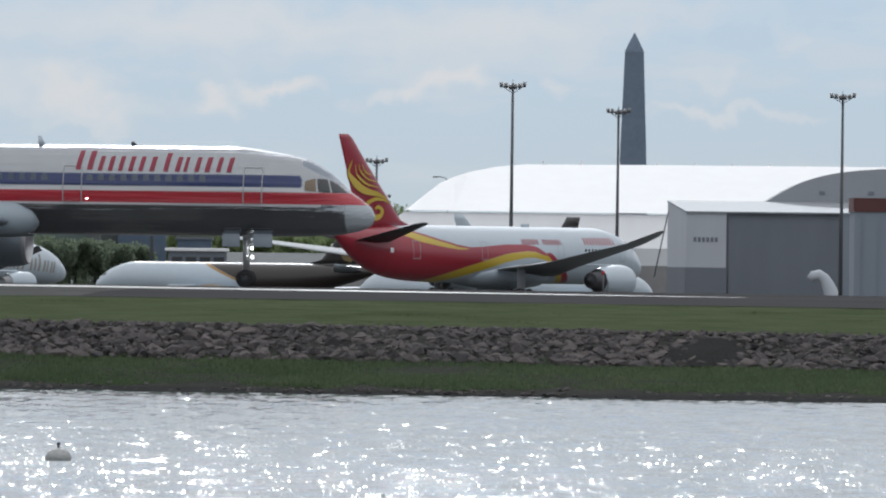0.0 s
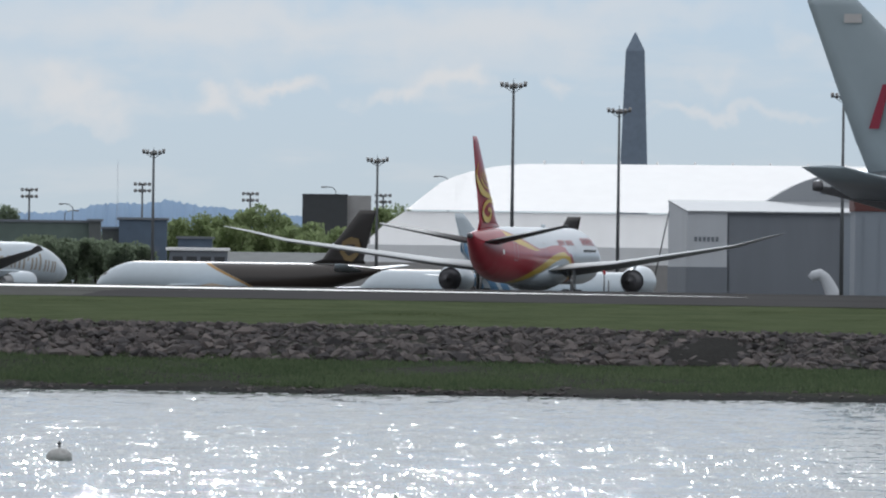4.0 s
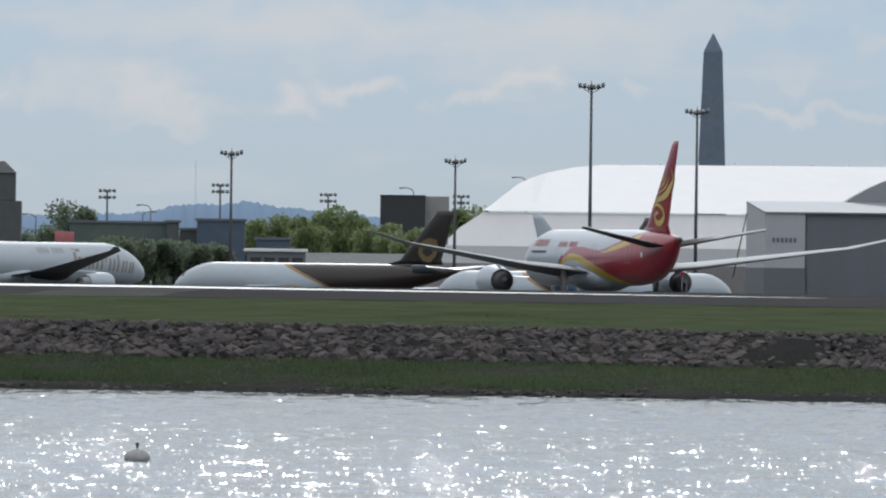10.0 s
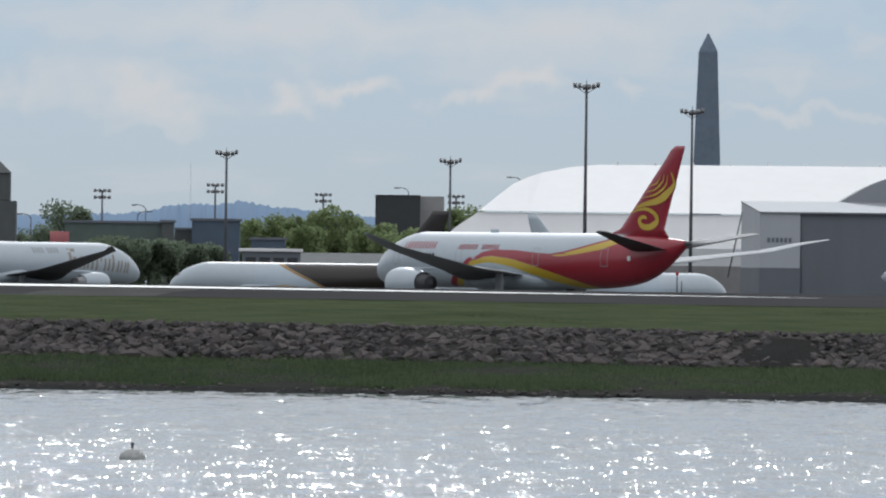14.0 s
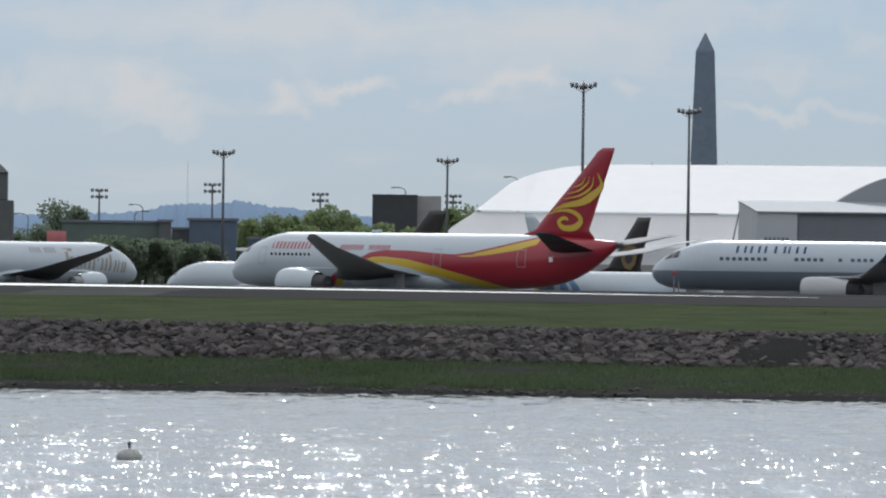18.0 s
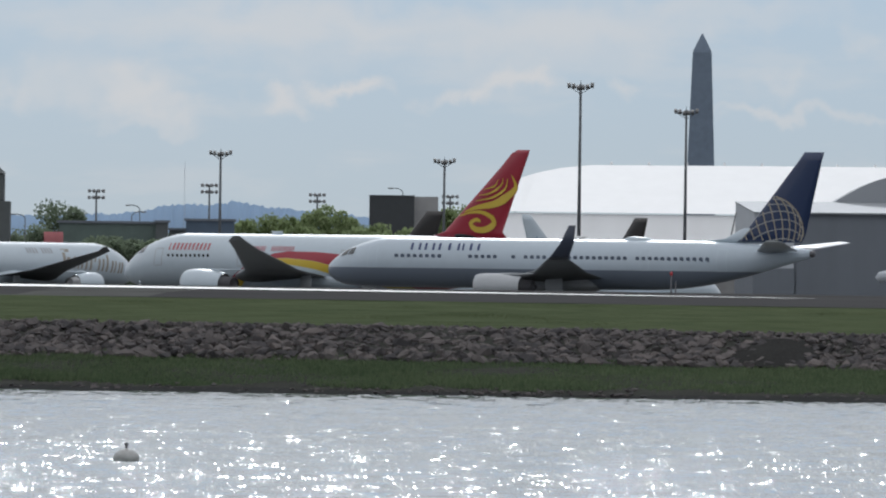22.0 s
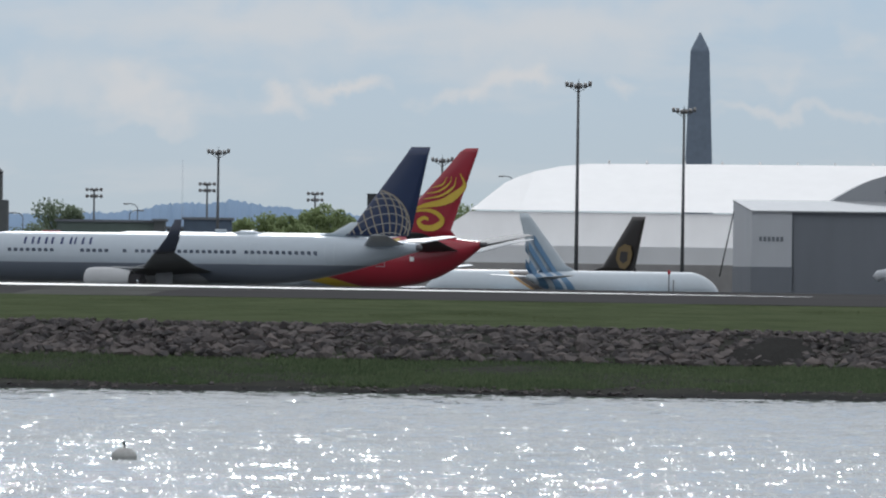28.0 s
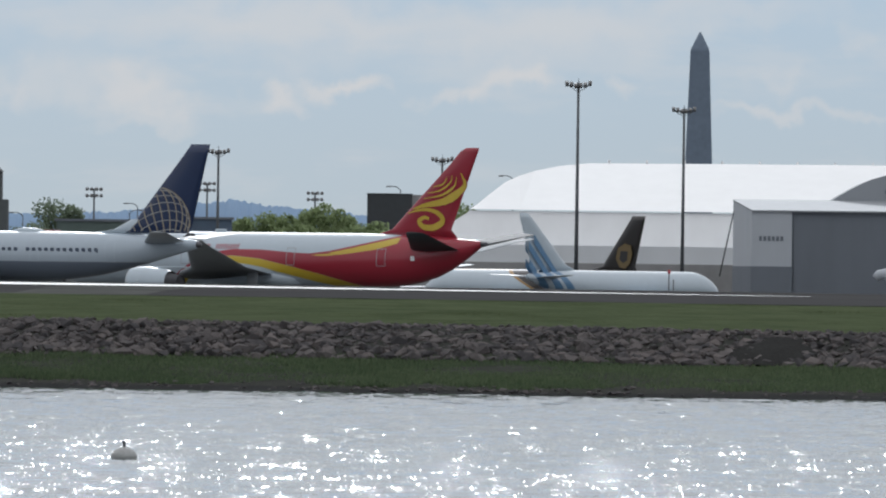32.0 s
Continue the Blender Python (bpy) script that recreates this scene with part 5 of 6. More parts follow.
def tree(x, y, h, w, dark, seed, trunk=0.35):
    """A tapered trunk with limbs and a crown of many small clumps."""
    rng = random.Random(seed)
    h *= 1.17
    t = root("tree", "broad leafy tree in dark green" if dark else "broad leafy tree in fresh green", "tree", pose(x, y, APRON, 0, 0, rng.uniform(0, 360)), "trees beyond the airfield")
    bm = bmesh.new()
    rod(bm, (0, 0, 0), (0, 0, h * 0.55), 0.35, 0.2, 8)
    tips = []
    for i in range(9):
        a = rng.uniform(0, 6.28)
        tip = (math.cos(a) * w * rng.uniform(0.2, 0.42), math.sin(a) * w * rng.uniform(0.2, 0.42), h * rng.uniform(0.45, 0.88))
        rod(bm, (0, 0, h * rng.uniform(0.25, 0.5)), tip, 0.13, 0.04, 5)
        tips.append(Vector(tip))
    part("trunk", bm, M["bark"], t)
    vs, fs = [], []
    lobes = [(p, rng.uniform(0.16, 0.28) * w) for p in tips] + [(Vector((0, 0, h * 0.72)), 0.33 * w), (Vector((0, 0, h * 0.5)), 0.36 * w), (Vector((0, 0, h * 0.28)), 0.36 * w)]
    for _ in range(3000):
        c, r = rng.choice(lobes)
        v = Vector((rng.gauss(0, 1), rng.gauss(0, 1), rng.gauss(0, 1))).normalized() * r * rng.uniform(0.55, 1.12)
        p = c + v
        p.z = min(p.z, h * rng.uniform(0.97, 1.02))
        if p.z < 0.2:
            continue
        s = rng.uniform(0.16, 0.42)
        q = Euler((rng.uniform(0, 6), rng.uniform(0, 6), rng.uniform(0, 6))).to_matrix()
        o = len(vs)
        for k in ((-s, -s * 0.6, 0), (s, -s * 0.5, 0.1), (s * 0.7, s * 0.6, 0), (-s * 0.6, s * 0.7, 0.15)):
            vs.append(p + q @ Vector(k))
        fs.append((o, o + 1, o + 2)); fs.append((o, o + 2, o + 3))
    me = bpy.data.meshes.new("crown")
    me.from_pydata(vs, [], fs)
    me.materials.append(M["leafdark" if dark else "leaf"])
    ob = new("crown", me)
    ob.parent = t


# bearing, distance, height above the apron, width, dark
TREES = [(-19.1, 4300, 18.6, 11, 1), (-20.6, 4250, 12.5, 10, 1), (-21.6, 4260, 11.5, 9, 1), (-18.0, 4180, 12.5, 9, 1), (-16.4, 4100, 9.5, 9, 1), (-15.2, 4080, 8.5, 8, 1), (-13.2, 4050, 8.5, 6, 1),
         (-10.0, 4250, 14.0, 9, 0), (-9.2, 4230, 14.5, 10, 0), (-8.2, 4240, 14.0, 9, 0), (-7.2, 4250, 15.0, 10, 0), (-6.3, 4240, 17.5, 8, 0), (-5.4, 4230, 16.0, 8, 0), (-4.6, 4250, 14.0, 9, 0), (-6.8, 4180, 12.0, 10, 0),
         (-3.9, 4260, 13.0, 8, 1), (-2.8, 3950, 11.5, 9, 0), (-1.8, 3940, 11.0, 9, 0), (-3.8, 3960, 12.0, 9, 0), (0.6, 4050, 15.5, 10, 0), (1.2, 4060, 17.0, 8, 0), (-0.4, 4060, 13.5, 8, 0), (-12.4, 4150, 9.0, 8, 1), (-14.2, 4180, 10.5, 9, 1), (-4.9, 4300, 15.5, 7, 1),
         (-16.9, 4040, 9.6, 9, 1), (-15.9, 4030, 8.6, 8, 1), (-15.0, 4036, 9.0, 8, 1), (-14.0, 4044, 9.2, 9, 1), (-12.7, 4030, 8.0, 8, 1), (-11.9, 4046, 8.6, 8, 1), (-17.8, 4030, 8.8, 8, 1)]
for i, (b, d, h, w, dark) in enumerate(TREES):
    tree(at(b, d), d, h, w, dark, 100 + i)

# ---- airliners ----


def silver_airliner():
    """Narrow-body twin in bare metal with red, white and blue stripes, on the runway."""
    hull = Hull(46.9, 3.76, 4.05, 4.35, 6.2, 33.8, 4.9, 24.0, 0.55, [(0, 0), (0.01, 0.08), (0.03, 0.15), (0.1, 0.26), (0.19, 0.38), (0.25, 0.5), (0.32, 0.62), (0.4, 0.73), (0.47, 0.81), (0.58, 0.87), (0.69, 0.915), (0.85, 0.965), (1, 1)],
                [(0, 0), (0.1, 0.01), (0.2, 0.035), (0.3, 0.07), (0.4, 0.135), (0.5, 0.24), (0.6, 0.37), (0.7, 0.53), (0.8, 0.7), (0.9, 0.86), (1, 1)], 1.8)
    zones = {"z_white": band(-0.33, 0.1, 2.2, 42), "z_blue": lambda s, k, y: min(k - 0.1, 0.37 - k, (s - 3.1) * 0.3, (41.6 - s + k * 2) * 0.3), "z_red": lambda s, k, y: min(k + 0.275, -0.01 - k, (s - 0.3) * 0.3, (40.9 - s) * 0.3),
             "z_crown": lambda s, k, y: min(k - 0.0, (3.2 - s) * 0.3, (s - 0.3) * 0.3, k - 0.12 - 0.24 * (s - 1.2)), "z_nose": lambda s, k, y: min((1.2 - s) * 0.3, -0.275 - k)}
    skin = livery("polished_skin_with_stripes", (0.33, 0.345, 0.365), [("z_white", (0.6, 0.61, 0.63)), ("z_blue", (0.02, 0.035, 0.13)), ("z_red", (0.4, 0.025, 0.04)), ("z_crown", (0.2, 0.24, 0.29)), ("z_nose", (0.43, 0.47, 0.5))], 0.13, 0.96, streak=0.15)
    spec = {
        "zones": zones, "belly_skin": "bellyalu", "wing_mat": "wingmid", "flap_mat": "white",
        "wing": [(15.8, 1.2, 2.75, 9.2, 0.9), (19.2, 6.2, 3.4, 6.0, 0.55), (26.9, 18.6, 4.7, 2.6, 0.2), (27.3, 19.0, 4.75, 2.4, 0.18)],
        "winglet": [(27.3, 19.0, 4.75, 2.4, 0.18), (27.9, 19.5, 5.0, 1.7, 0.14), (28.85, 19.9, 5.9, 0.95, 0.09), (29.95, 20.2, 7.4, 0.35, 0.04)],
        "flaps": [((24.2, 2.0, 2.7, 2.5), (24.7, 6.6, 3.2, 2.2), 28), ((24.8, 7.2, 3.3, 2.1), (27.5, 15.2, 4.2, 1.4), 30)],
        "stab": [(40.0, 0.7, 4.35, 5.4, 0.6), (44.6, 7.4, 5.7, 2.0, 0.18)], "stab_mat": "fairing",
        "fin": [(36.2, 5.35, 8.55, 0.3), (35.7, 6.0, 9.3, 0.2), (38.0, 6.5, 7.2, 0.45), (39.0, 6.95, 6.4, 0.6), (45.1, 13.0, 2.5, 0.3), (45.7, 13.6, 2.1, 0.2)], "fin_mat": "finalu", "fin_label": "tall grey painted tail fin",
        "engine": {"s": 17.3, "y": 6.5, "z": 2.0, "r": 1.18, "len": 4.7, "mat": "fairing", "wing_z": 3.3, "label": "grey engine cowling"},
        "gear": {"x": -0.3, "y": 3.66, "top": 3.2, "r": 0.52, "w": 0.38, "axles": [-0.57, 0.57], "twin": 0.43},
        "nose_gear": {"s": 5.9, "top": 3.0, "r": 0.42, "w": 0.3}, "belly": (16.5, 36.0, 0.12),
        "panes": [[(1.2, 4.35), (1.75, 4.38), (1.95, 4.92), (1.6, 4.72)], [(1.83, 4.38), (2.35, 4.38), (2.45, 4.98), (2.03, 4.94)], [(2.43, 4.38), (2.95, 4.42), (2.95, 4.85), (2.53, 4.99)]], "blind": 2,
    }
    air, fin = airliner("airliner", "polished silver twin-engine airliner rolling along the runway", hull, skin, spec, pose(0, 0, 4.3))
    air["group"] = "moving airliners"
    windows(air, hull, 7.6, 39.5, 0.52, 4.82, 0.3, 0.46, (-1,), ((12.9, 14.4), (26.5, 28.2), (37.9, 39.4)), "shade")
    for s in (5.3, 13.6, 38.7):
        door_frame(air, hull, s, 3.75, 5.45, 0.9, -1, M["doorline"], 0.05)
    for s in (27.0, 28.2):
        door_frame(air, hull, s, 4.2, 5.2, 0.55, -1, M["doorline"], 0.04)
    top = 6.12
    for a, b, hi, lo in ((13.4, 13.62, top, 5.26), (12.85, 13.1, top, 5.26), (12.4, 12.6, 5.88, 5.22), (11.94, 12.14, 5.88, 5.22), (11.47, 11.67, 5.88, 5.22), (11.0, 11.2, 5.88, 5.22), (10.53, 10.73, 5.88, 5.22),
                         (10.0, 10.22, 5.88, 5.22), (9.36, 9.58, 6.05, 5.22), (8.83, 9.05, 5.88, 5.22), (8.5, 8.66, 5.88, 5.22), (7.95, 8.15, 5.88, 5.22), (7.45, 7.68, 5.88, 5.22), (6.95, 7.15, 5.88, 5.22), (6.45, 6.66, 5.88, 5.22)):
        letter_bar(air, hull, a - 0.18, b - 0.18, lo, hi, -1, M["redletter"], 0.1)
    g = hull.g
    # emblem on the fin: a red and a blue letter-like wedge with a blue bird shape
    def wedge(s0, z0, w, h, mt, nm):
        for poly in ([(0, 0), (0.27, 0), (0.52, 0.86), (0.52, 1), (0.36, 1)], [(0.53, 1), (0.66, 1), (1, 0), (0.73, 0), (0.53, 0.84)]):
            flat_on_fin(fin, [(g - (s0 - a * w), z0 + b * h) for a, b in poly], 0.34, M[mt], nm)
    wedge(44.75, 7.5, 1.7, 2.0, "redletter", "red_emblem_bar")
    wedge(43.1, 7.5, 1.75, 2.0, "blueletter", "blue_emblem_bar")
    for pts in ([(43.55, 10.45), (43.42, 9.75), (43.3, 9.2), (43.12, 8.75), (43.3, 8.8), (43.55, 9.3), (43.68, 9.9)], [(42.78, 10.45), (42.98, 9.75), (43.08, 9.2), (43.05, 8.85), (42.85, 9.3), (42.7, 9.9)]):
        flat_on_fin(fin, [(g - a, b) for a, b in pts], 0.35, M["blueletter"], "bird_emblem")
    flat_on_fin(fin, [(g - 45.95, 12.25), (g - 45.15, 12.25), (g - 45.15, 12.65), (g - 45.95, 12.65)], 0.24, M["greyletter"], "small_flag_panel")
    flat_on_fin(fin, [(g - 43.98, 7.4), (g - 43.94, 7.4), (g - 42.68, 5.9), (g - 42.74, 5.9)], 0.35, M["dgrey"], "rudder_gap")
    # pale fairing where the wing meets the body
    for side in (1, -1):
        bm = bmesh.new()
        turned(bm, [(-8.0, 0.03), (-6.0, 0.6), (-3.6, 0.95), (-2.0, 1.0), (-0.9, 0.88), (-0.3, 0.6), (-0.06, 0.28), (0, 0.02)], 20, "X")
        for v in bm.verts:
            v.co = Vector((v.co.x + g - 15.2, v.co.y * 1.15 + side * 1.1, v.co.z * 0.95 + 3.0 - 0.05 * v.co.x))
        part("wing_root_fairing", bm, M["fairing"], air, "pale grey wing root fairing")
        bm = bmesh.new()
        # a drooped shell whose convex face looks forward and up
        shell = [(0.02, -0.55), (0.0, -0.25), (0.05, 0.08), (0.17, 0.36), (0.42, 0.5), (1.0, 0.52), (1.0, 0.42), (0.45, 0.3), (0.25, 0.1), (0.18, -0.55)]
        rings(bm, [[(g - s - f * c, side * y, z + h * t) for f, h in shell] for s, y, z, c, t in ((18.75, 6.9, 3.5, 0.95, 0.42), (26.1, 18.4, 4.76, 0.65, 0.3))])
        bmesh.ops.recalc_face_normals(bm, faces=bm.faces)
        part("slat", bm, M["chrome"], air, "extended pale leading edge slat")
    for s, top, mt in ((10.9, 6.55, "dgrey"), (15.2, 6.78, "white"), (26.0, 6.5, "dgrey")):
        bm = bmesh.new()
        rings(bm, [[(g - s, -0.04, 6.3), (g - s - 0.36, -0.04, 6.3), (g - s - 0.36, 0.04, 6.3), (g - s, 0.04, 6.3)],
                   [(g - s - 0.26, -0.02, top), (g - s - 0.38, -0.02, top), (g - s - 0.38, 0.02, top), (g - s - 0.26, 0.02, top)]])
        part("antenna", bm, M[mt], air, "swept blade antenna")
    for z in (1.75, 2.15):
        bm = bmesh.new()
        turned(bm, [(-0.1, 0.04), (-0.03, 0.08), (0, 0.07), (0.02, 0.02)], 12, "X", (g - 5.55, -0.22, z - 0.35))
        part("taxi_light", bm, M["lit"], air, "lit taxi light")
    bm = bmesh.new()
    turned(bm, [(-0.06, 0.02), (0, 0.045), (0.04, 0.015)], 10, "X", (g - 12.9, -(hull.side(12.9, 3.95) + 0.02), 3.95))
    part("wing_light", bm, M["lit"], air, "small lit body light")
    for x0, x1 in ((-6.9, -6.1), (-5.5, -4.6)):
        bm = bmesh.new()
        box(bm, g + x0, g + x1, -0.62, -0.56, 1.85, 2.5, 0.02)
        part("gear_door", bm, M["wingmid"], air, "open nose gear door")
    bm = bmesh.new()
    rings(bm, [[(g - 33.3, -0.05, 2.45), (g - 33.75, -0.05, 2.45), (g - 33.75, 0.05, 2.45), (g - 33.3, 0.05, 2.45)],
               [(g - 33.8, -0.03, 1.8), (g - 33.95, -0.03, 1.8), (g - 33.95, 0.03, 1.8), (g - 33.8, 0.03, 1.8)]])
    part("drain_mast", bm, M["darkmetal"], air, "short swept mast below the rear body")
    bm = bmesh.new()
    turned(bm, [(-0.45, 0.22), (0, 0.28)], 12, "X", (g - 46.85, 0, 4.9), cap=True)
    part("tail_exhaust", bm, M["darkmetal"], air)
    return air


def red_tail_airliner():
    """Wide-body twin, white with a red rear body, yellow swoosh and red fin."""
    hull = Hull(56.7, 5.77, 5.95, 4.75, 8.5, 37.0, 6.7, 29.5, 0.45, None, [(0, 0), (0.15, 0.006), (0.3, 0.025), (0.4, 0.05), (0.5, 0.09), (0.6, 0.16), (0.7, 0.28), (0.8, 0.46), (0.9, 0.71), (1, 1)])
    lo = lambda s: np.interp(s, [20.6, 23.4, 25, 27.5, 29, 32.5, 36.5, 39.5, 43, 60], [-0.1, 0.12, 0.14, 0.08, 0.03, -0.19, -0.47, -0.72, -1.05, -3])
    up = lambda s: np.interp(s, [20.6, 23, 25, 29, 33, 35.5, 38, 41, 44, 47, 49, 60], [-0.05, 0.3, 0.38, 0.37, 0.28, 0.25, 0.34, 0.53, 0.75, 0.98, 1.25, 4])
    gold = lambda s: np.interp(s, [20.6, 23, 27, 31, 36, 43], [0.1, 0.2, 0.26, 0.33, 0.35, 0.25])
    zones = {
        "z_red": lambda s, k, y: float(min(k - lo(s), up(s) - k, (s - 20.6) * 0.2)),
        "z_gold": lambda s, k, y: float(min(lo(s) - k, k - lo(s) + gold(s), (s - 20.6) * 0.2, (43.5 - s) * 0.2)),
        "z_gold2": lambda s, k, y: float(min(up(s) - 0.07 - k, k - up(s) + np.interp(s, [35, 39.5, 44, 47], [0.07, 0.22, 0.34, 0.3]), (s - 35) * 0.2, (46.6 - s) * 0.2)),
    }
    # the front end of the swoosh curls down under the wing
    end = lambda s, k: s - 21.4 + 5.4 * (0.15 - k)
    zones["z_curl"] = lambda s, k, y: float(min(end(s, k) + 0.6, 0.6 - end(s, k), (0.1 - k) * 3, (k + 0.95) * 3)) * 0.2
    zones["z_curl2"] = lambda s, k, y: float(min(end(s, k) - 0.6, 1.7 - end(s, k), (0.0 - k) * 3, (k + 0.95) * 3)) * 0.2
    skin = livery("white_red_yellow_paint", HAZED_WHITE, [("z_red", RED), ("z_gold", YELLOW), ("z_gold2", YELLOW), ("z_curl", RED), ("z_curl2", YELLOW)], 0.28)
    spec = {
        "zones": zones, "belly_skin": "white",
        "wing": [(16.5, 1.6, 3.1, 13.5, 1.6), (24.6, 9.5, 3.9, 7.6, 0.95), (35.4, 24.0, 6.0, 3.4, 0.38), (37.6, 27.6, 6.9, 2.4, 0.24), (40.2, 29.9, 7.4, 0.9, 0.08)], "wing_mat": "wingmatt",
        "stab": [(47.8, 0.8, 6.0, 6.4, 0.8), (54.0, 9.8, 7.8, 2.4, 0.3)],
        "fin": [(41.5, 7.3, 12.0, 0.25), (44.6, 8.2, 8.0, 0.75), (52.3, 15.2, 3.2, 0.4), (53.7, 16.6, 2.4, 0.28), (54.5, 17.0, 1.7, 0.15)], "fin_mat": "red", "fin_label": "tall red tail fin with yellow swirls", "stab_mat": "dgrey",
        "engine": {"s": 17.0, "y": 9.8, "z": 2.2, "r": 1.68, "len": 5.2, "mat": "white", "wing_z": 3.9, "label": "white engine cowling"},
        "gear": {"y": 4.9, "top": 3.4, "r": 0.64, "w": 0.5, "axles": [-0.73, 0.73], "twin": 0.65},
        "nose_gear": {"s": 6.6, "top": 2.6, "r": 0.5, "w": 0.4}, "belly": (16, 37, -0.1),
        "panes": [[(1.7, 5.35), (3.0, 5.5), (3.3, 6.2), (2.5, 6.05)], [(3.1, 5.5), (4.1, 5.6), (4.2, 6.3), (3.4, 6.22)]],
    }
    air, fin = airliner("airliner", "white wide-body airliner with a red tail, taxiing", hull, skin, spec, pose(17.8, 2078, 2.9, 0, 0, 90))
    air["group"] = "moving airliners"
    g = hull.g
    windows(air, hull, 8.3, 14.0, 0.62, 5.25, 0.28, 0.47, (1, -1), ())
    for s in (6.8, 18.6, 33.0, 44.9):
        for side in (1, -1):
            door_frame(air, hull, s, 4.2, 6.1, 1.15, side, M["doorline"], 0.07)
    for side in (1, -1):
        lettering(air, hull, 8.0, 14.0, 6.3, 0.75, 11, side, M["titlered"])
        lettering(air, hull, 18.3, 25.8, 6.15, 0.55, 30, side, M["titlered"], gaps=(14, 15, 16))
    # yellow swirls on the fin
    yfin = fin_face(spec["fin"], hull.g)

    def curve(pts, n=26):
        out = []
        P = [Vector(p) for p in pts]
        P = [2 * P[0] - P[1]] + P + [2 * P[-1] - P[-2]]
        for i in range(1, len(P) - 2):
            for k in range(n // 2):
                t = k / (n // 2)
                a, b, c, d = P[i - 1], P[i], P[i + 1], P[i + 2]
                out.append(tuple(0.5 * ((2 * b) + (c - a) * t + (2 * a - 5 * b + 4 * c - d) * t * t + (3 * b - a - 3 * c + d) * t ** 3)))
        out.append(tuple(P[-2]))
        return [(g - s, z) for s, z in out]

    def swirl(pts, w0, w1, w2, nm="swirl"):
        c = curve(pts)
        n = len(c)
        ws = [np.interp(i / (n - 1), [0, 0.5, 1], [w0, w1, w2]) for i in range(n)]
        ribbon_on_fin(fin, c, ws, yfin, M["yellow"], nm, "yellow painted swirl")
    swirl([(46.9, 9.9), (48.3, 10.25), (49.9, 10.3), (51.2, 9.8), (51.5, 9.05), (50.4, 8.45), (49.1, 8.5), (48.5, 9.1), (49.2, 9.5), (49.8, 9.35)], 0.1, 0.72, 0.3)
    swirl([(47.5, 10.35), (49.2, 10.8), (51.8, 11.25), (53.6, 12.2), (54.4, 13.1), (53.9, 14.3)], 0.1, 0.95, 0.1)
    swirl([(49.0, 11.5), (51.4, 11.9), (53.0, 12.8), (53.4, 13.9)], 0.06, 0.3, 0.06)
    swirl([(49.5, 12.1), (51.2, 12.4), (52.5, 13.2), (52.8, 14.0)], 0.06, 0.24, 0.06)
    swirl([(50.2, 12.75), (51.6, 13.1), (52.2, 13.9)], 0.05, 0.2, 0.05)
    bm = bmesh.new()
    turned(bm, [(-0.7, 0.22), (0.0, 0.32)], 14, "X", (g - 56.75, 0, 6.7), cap=True)
    part("tail_exhaust", bm, M["darkmetal"], air)
    for side in (1, -1):
        bm = bmesh.new()
        pane(hull, bm, [(48.55, 4.82), (49.05, 4.82), (49.05, 5.32), (48.55, 5.32)], side)
        part("service_panel", bm, M["wallwhite"], air, "square white service panel")
    bm = bmesh.new()
    box(bm, g - 22, g - 20.5, -0.06, 0.06, 7.7, 8.05, 0.02)
    part("antenna", bm, M["white"], air)
    return air


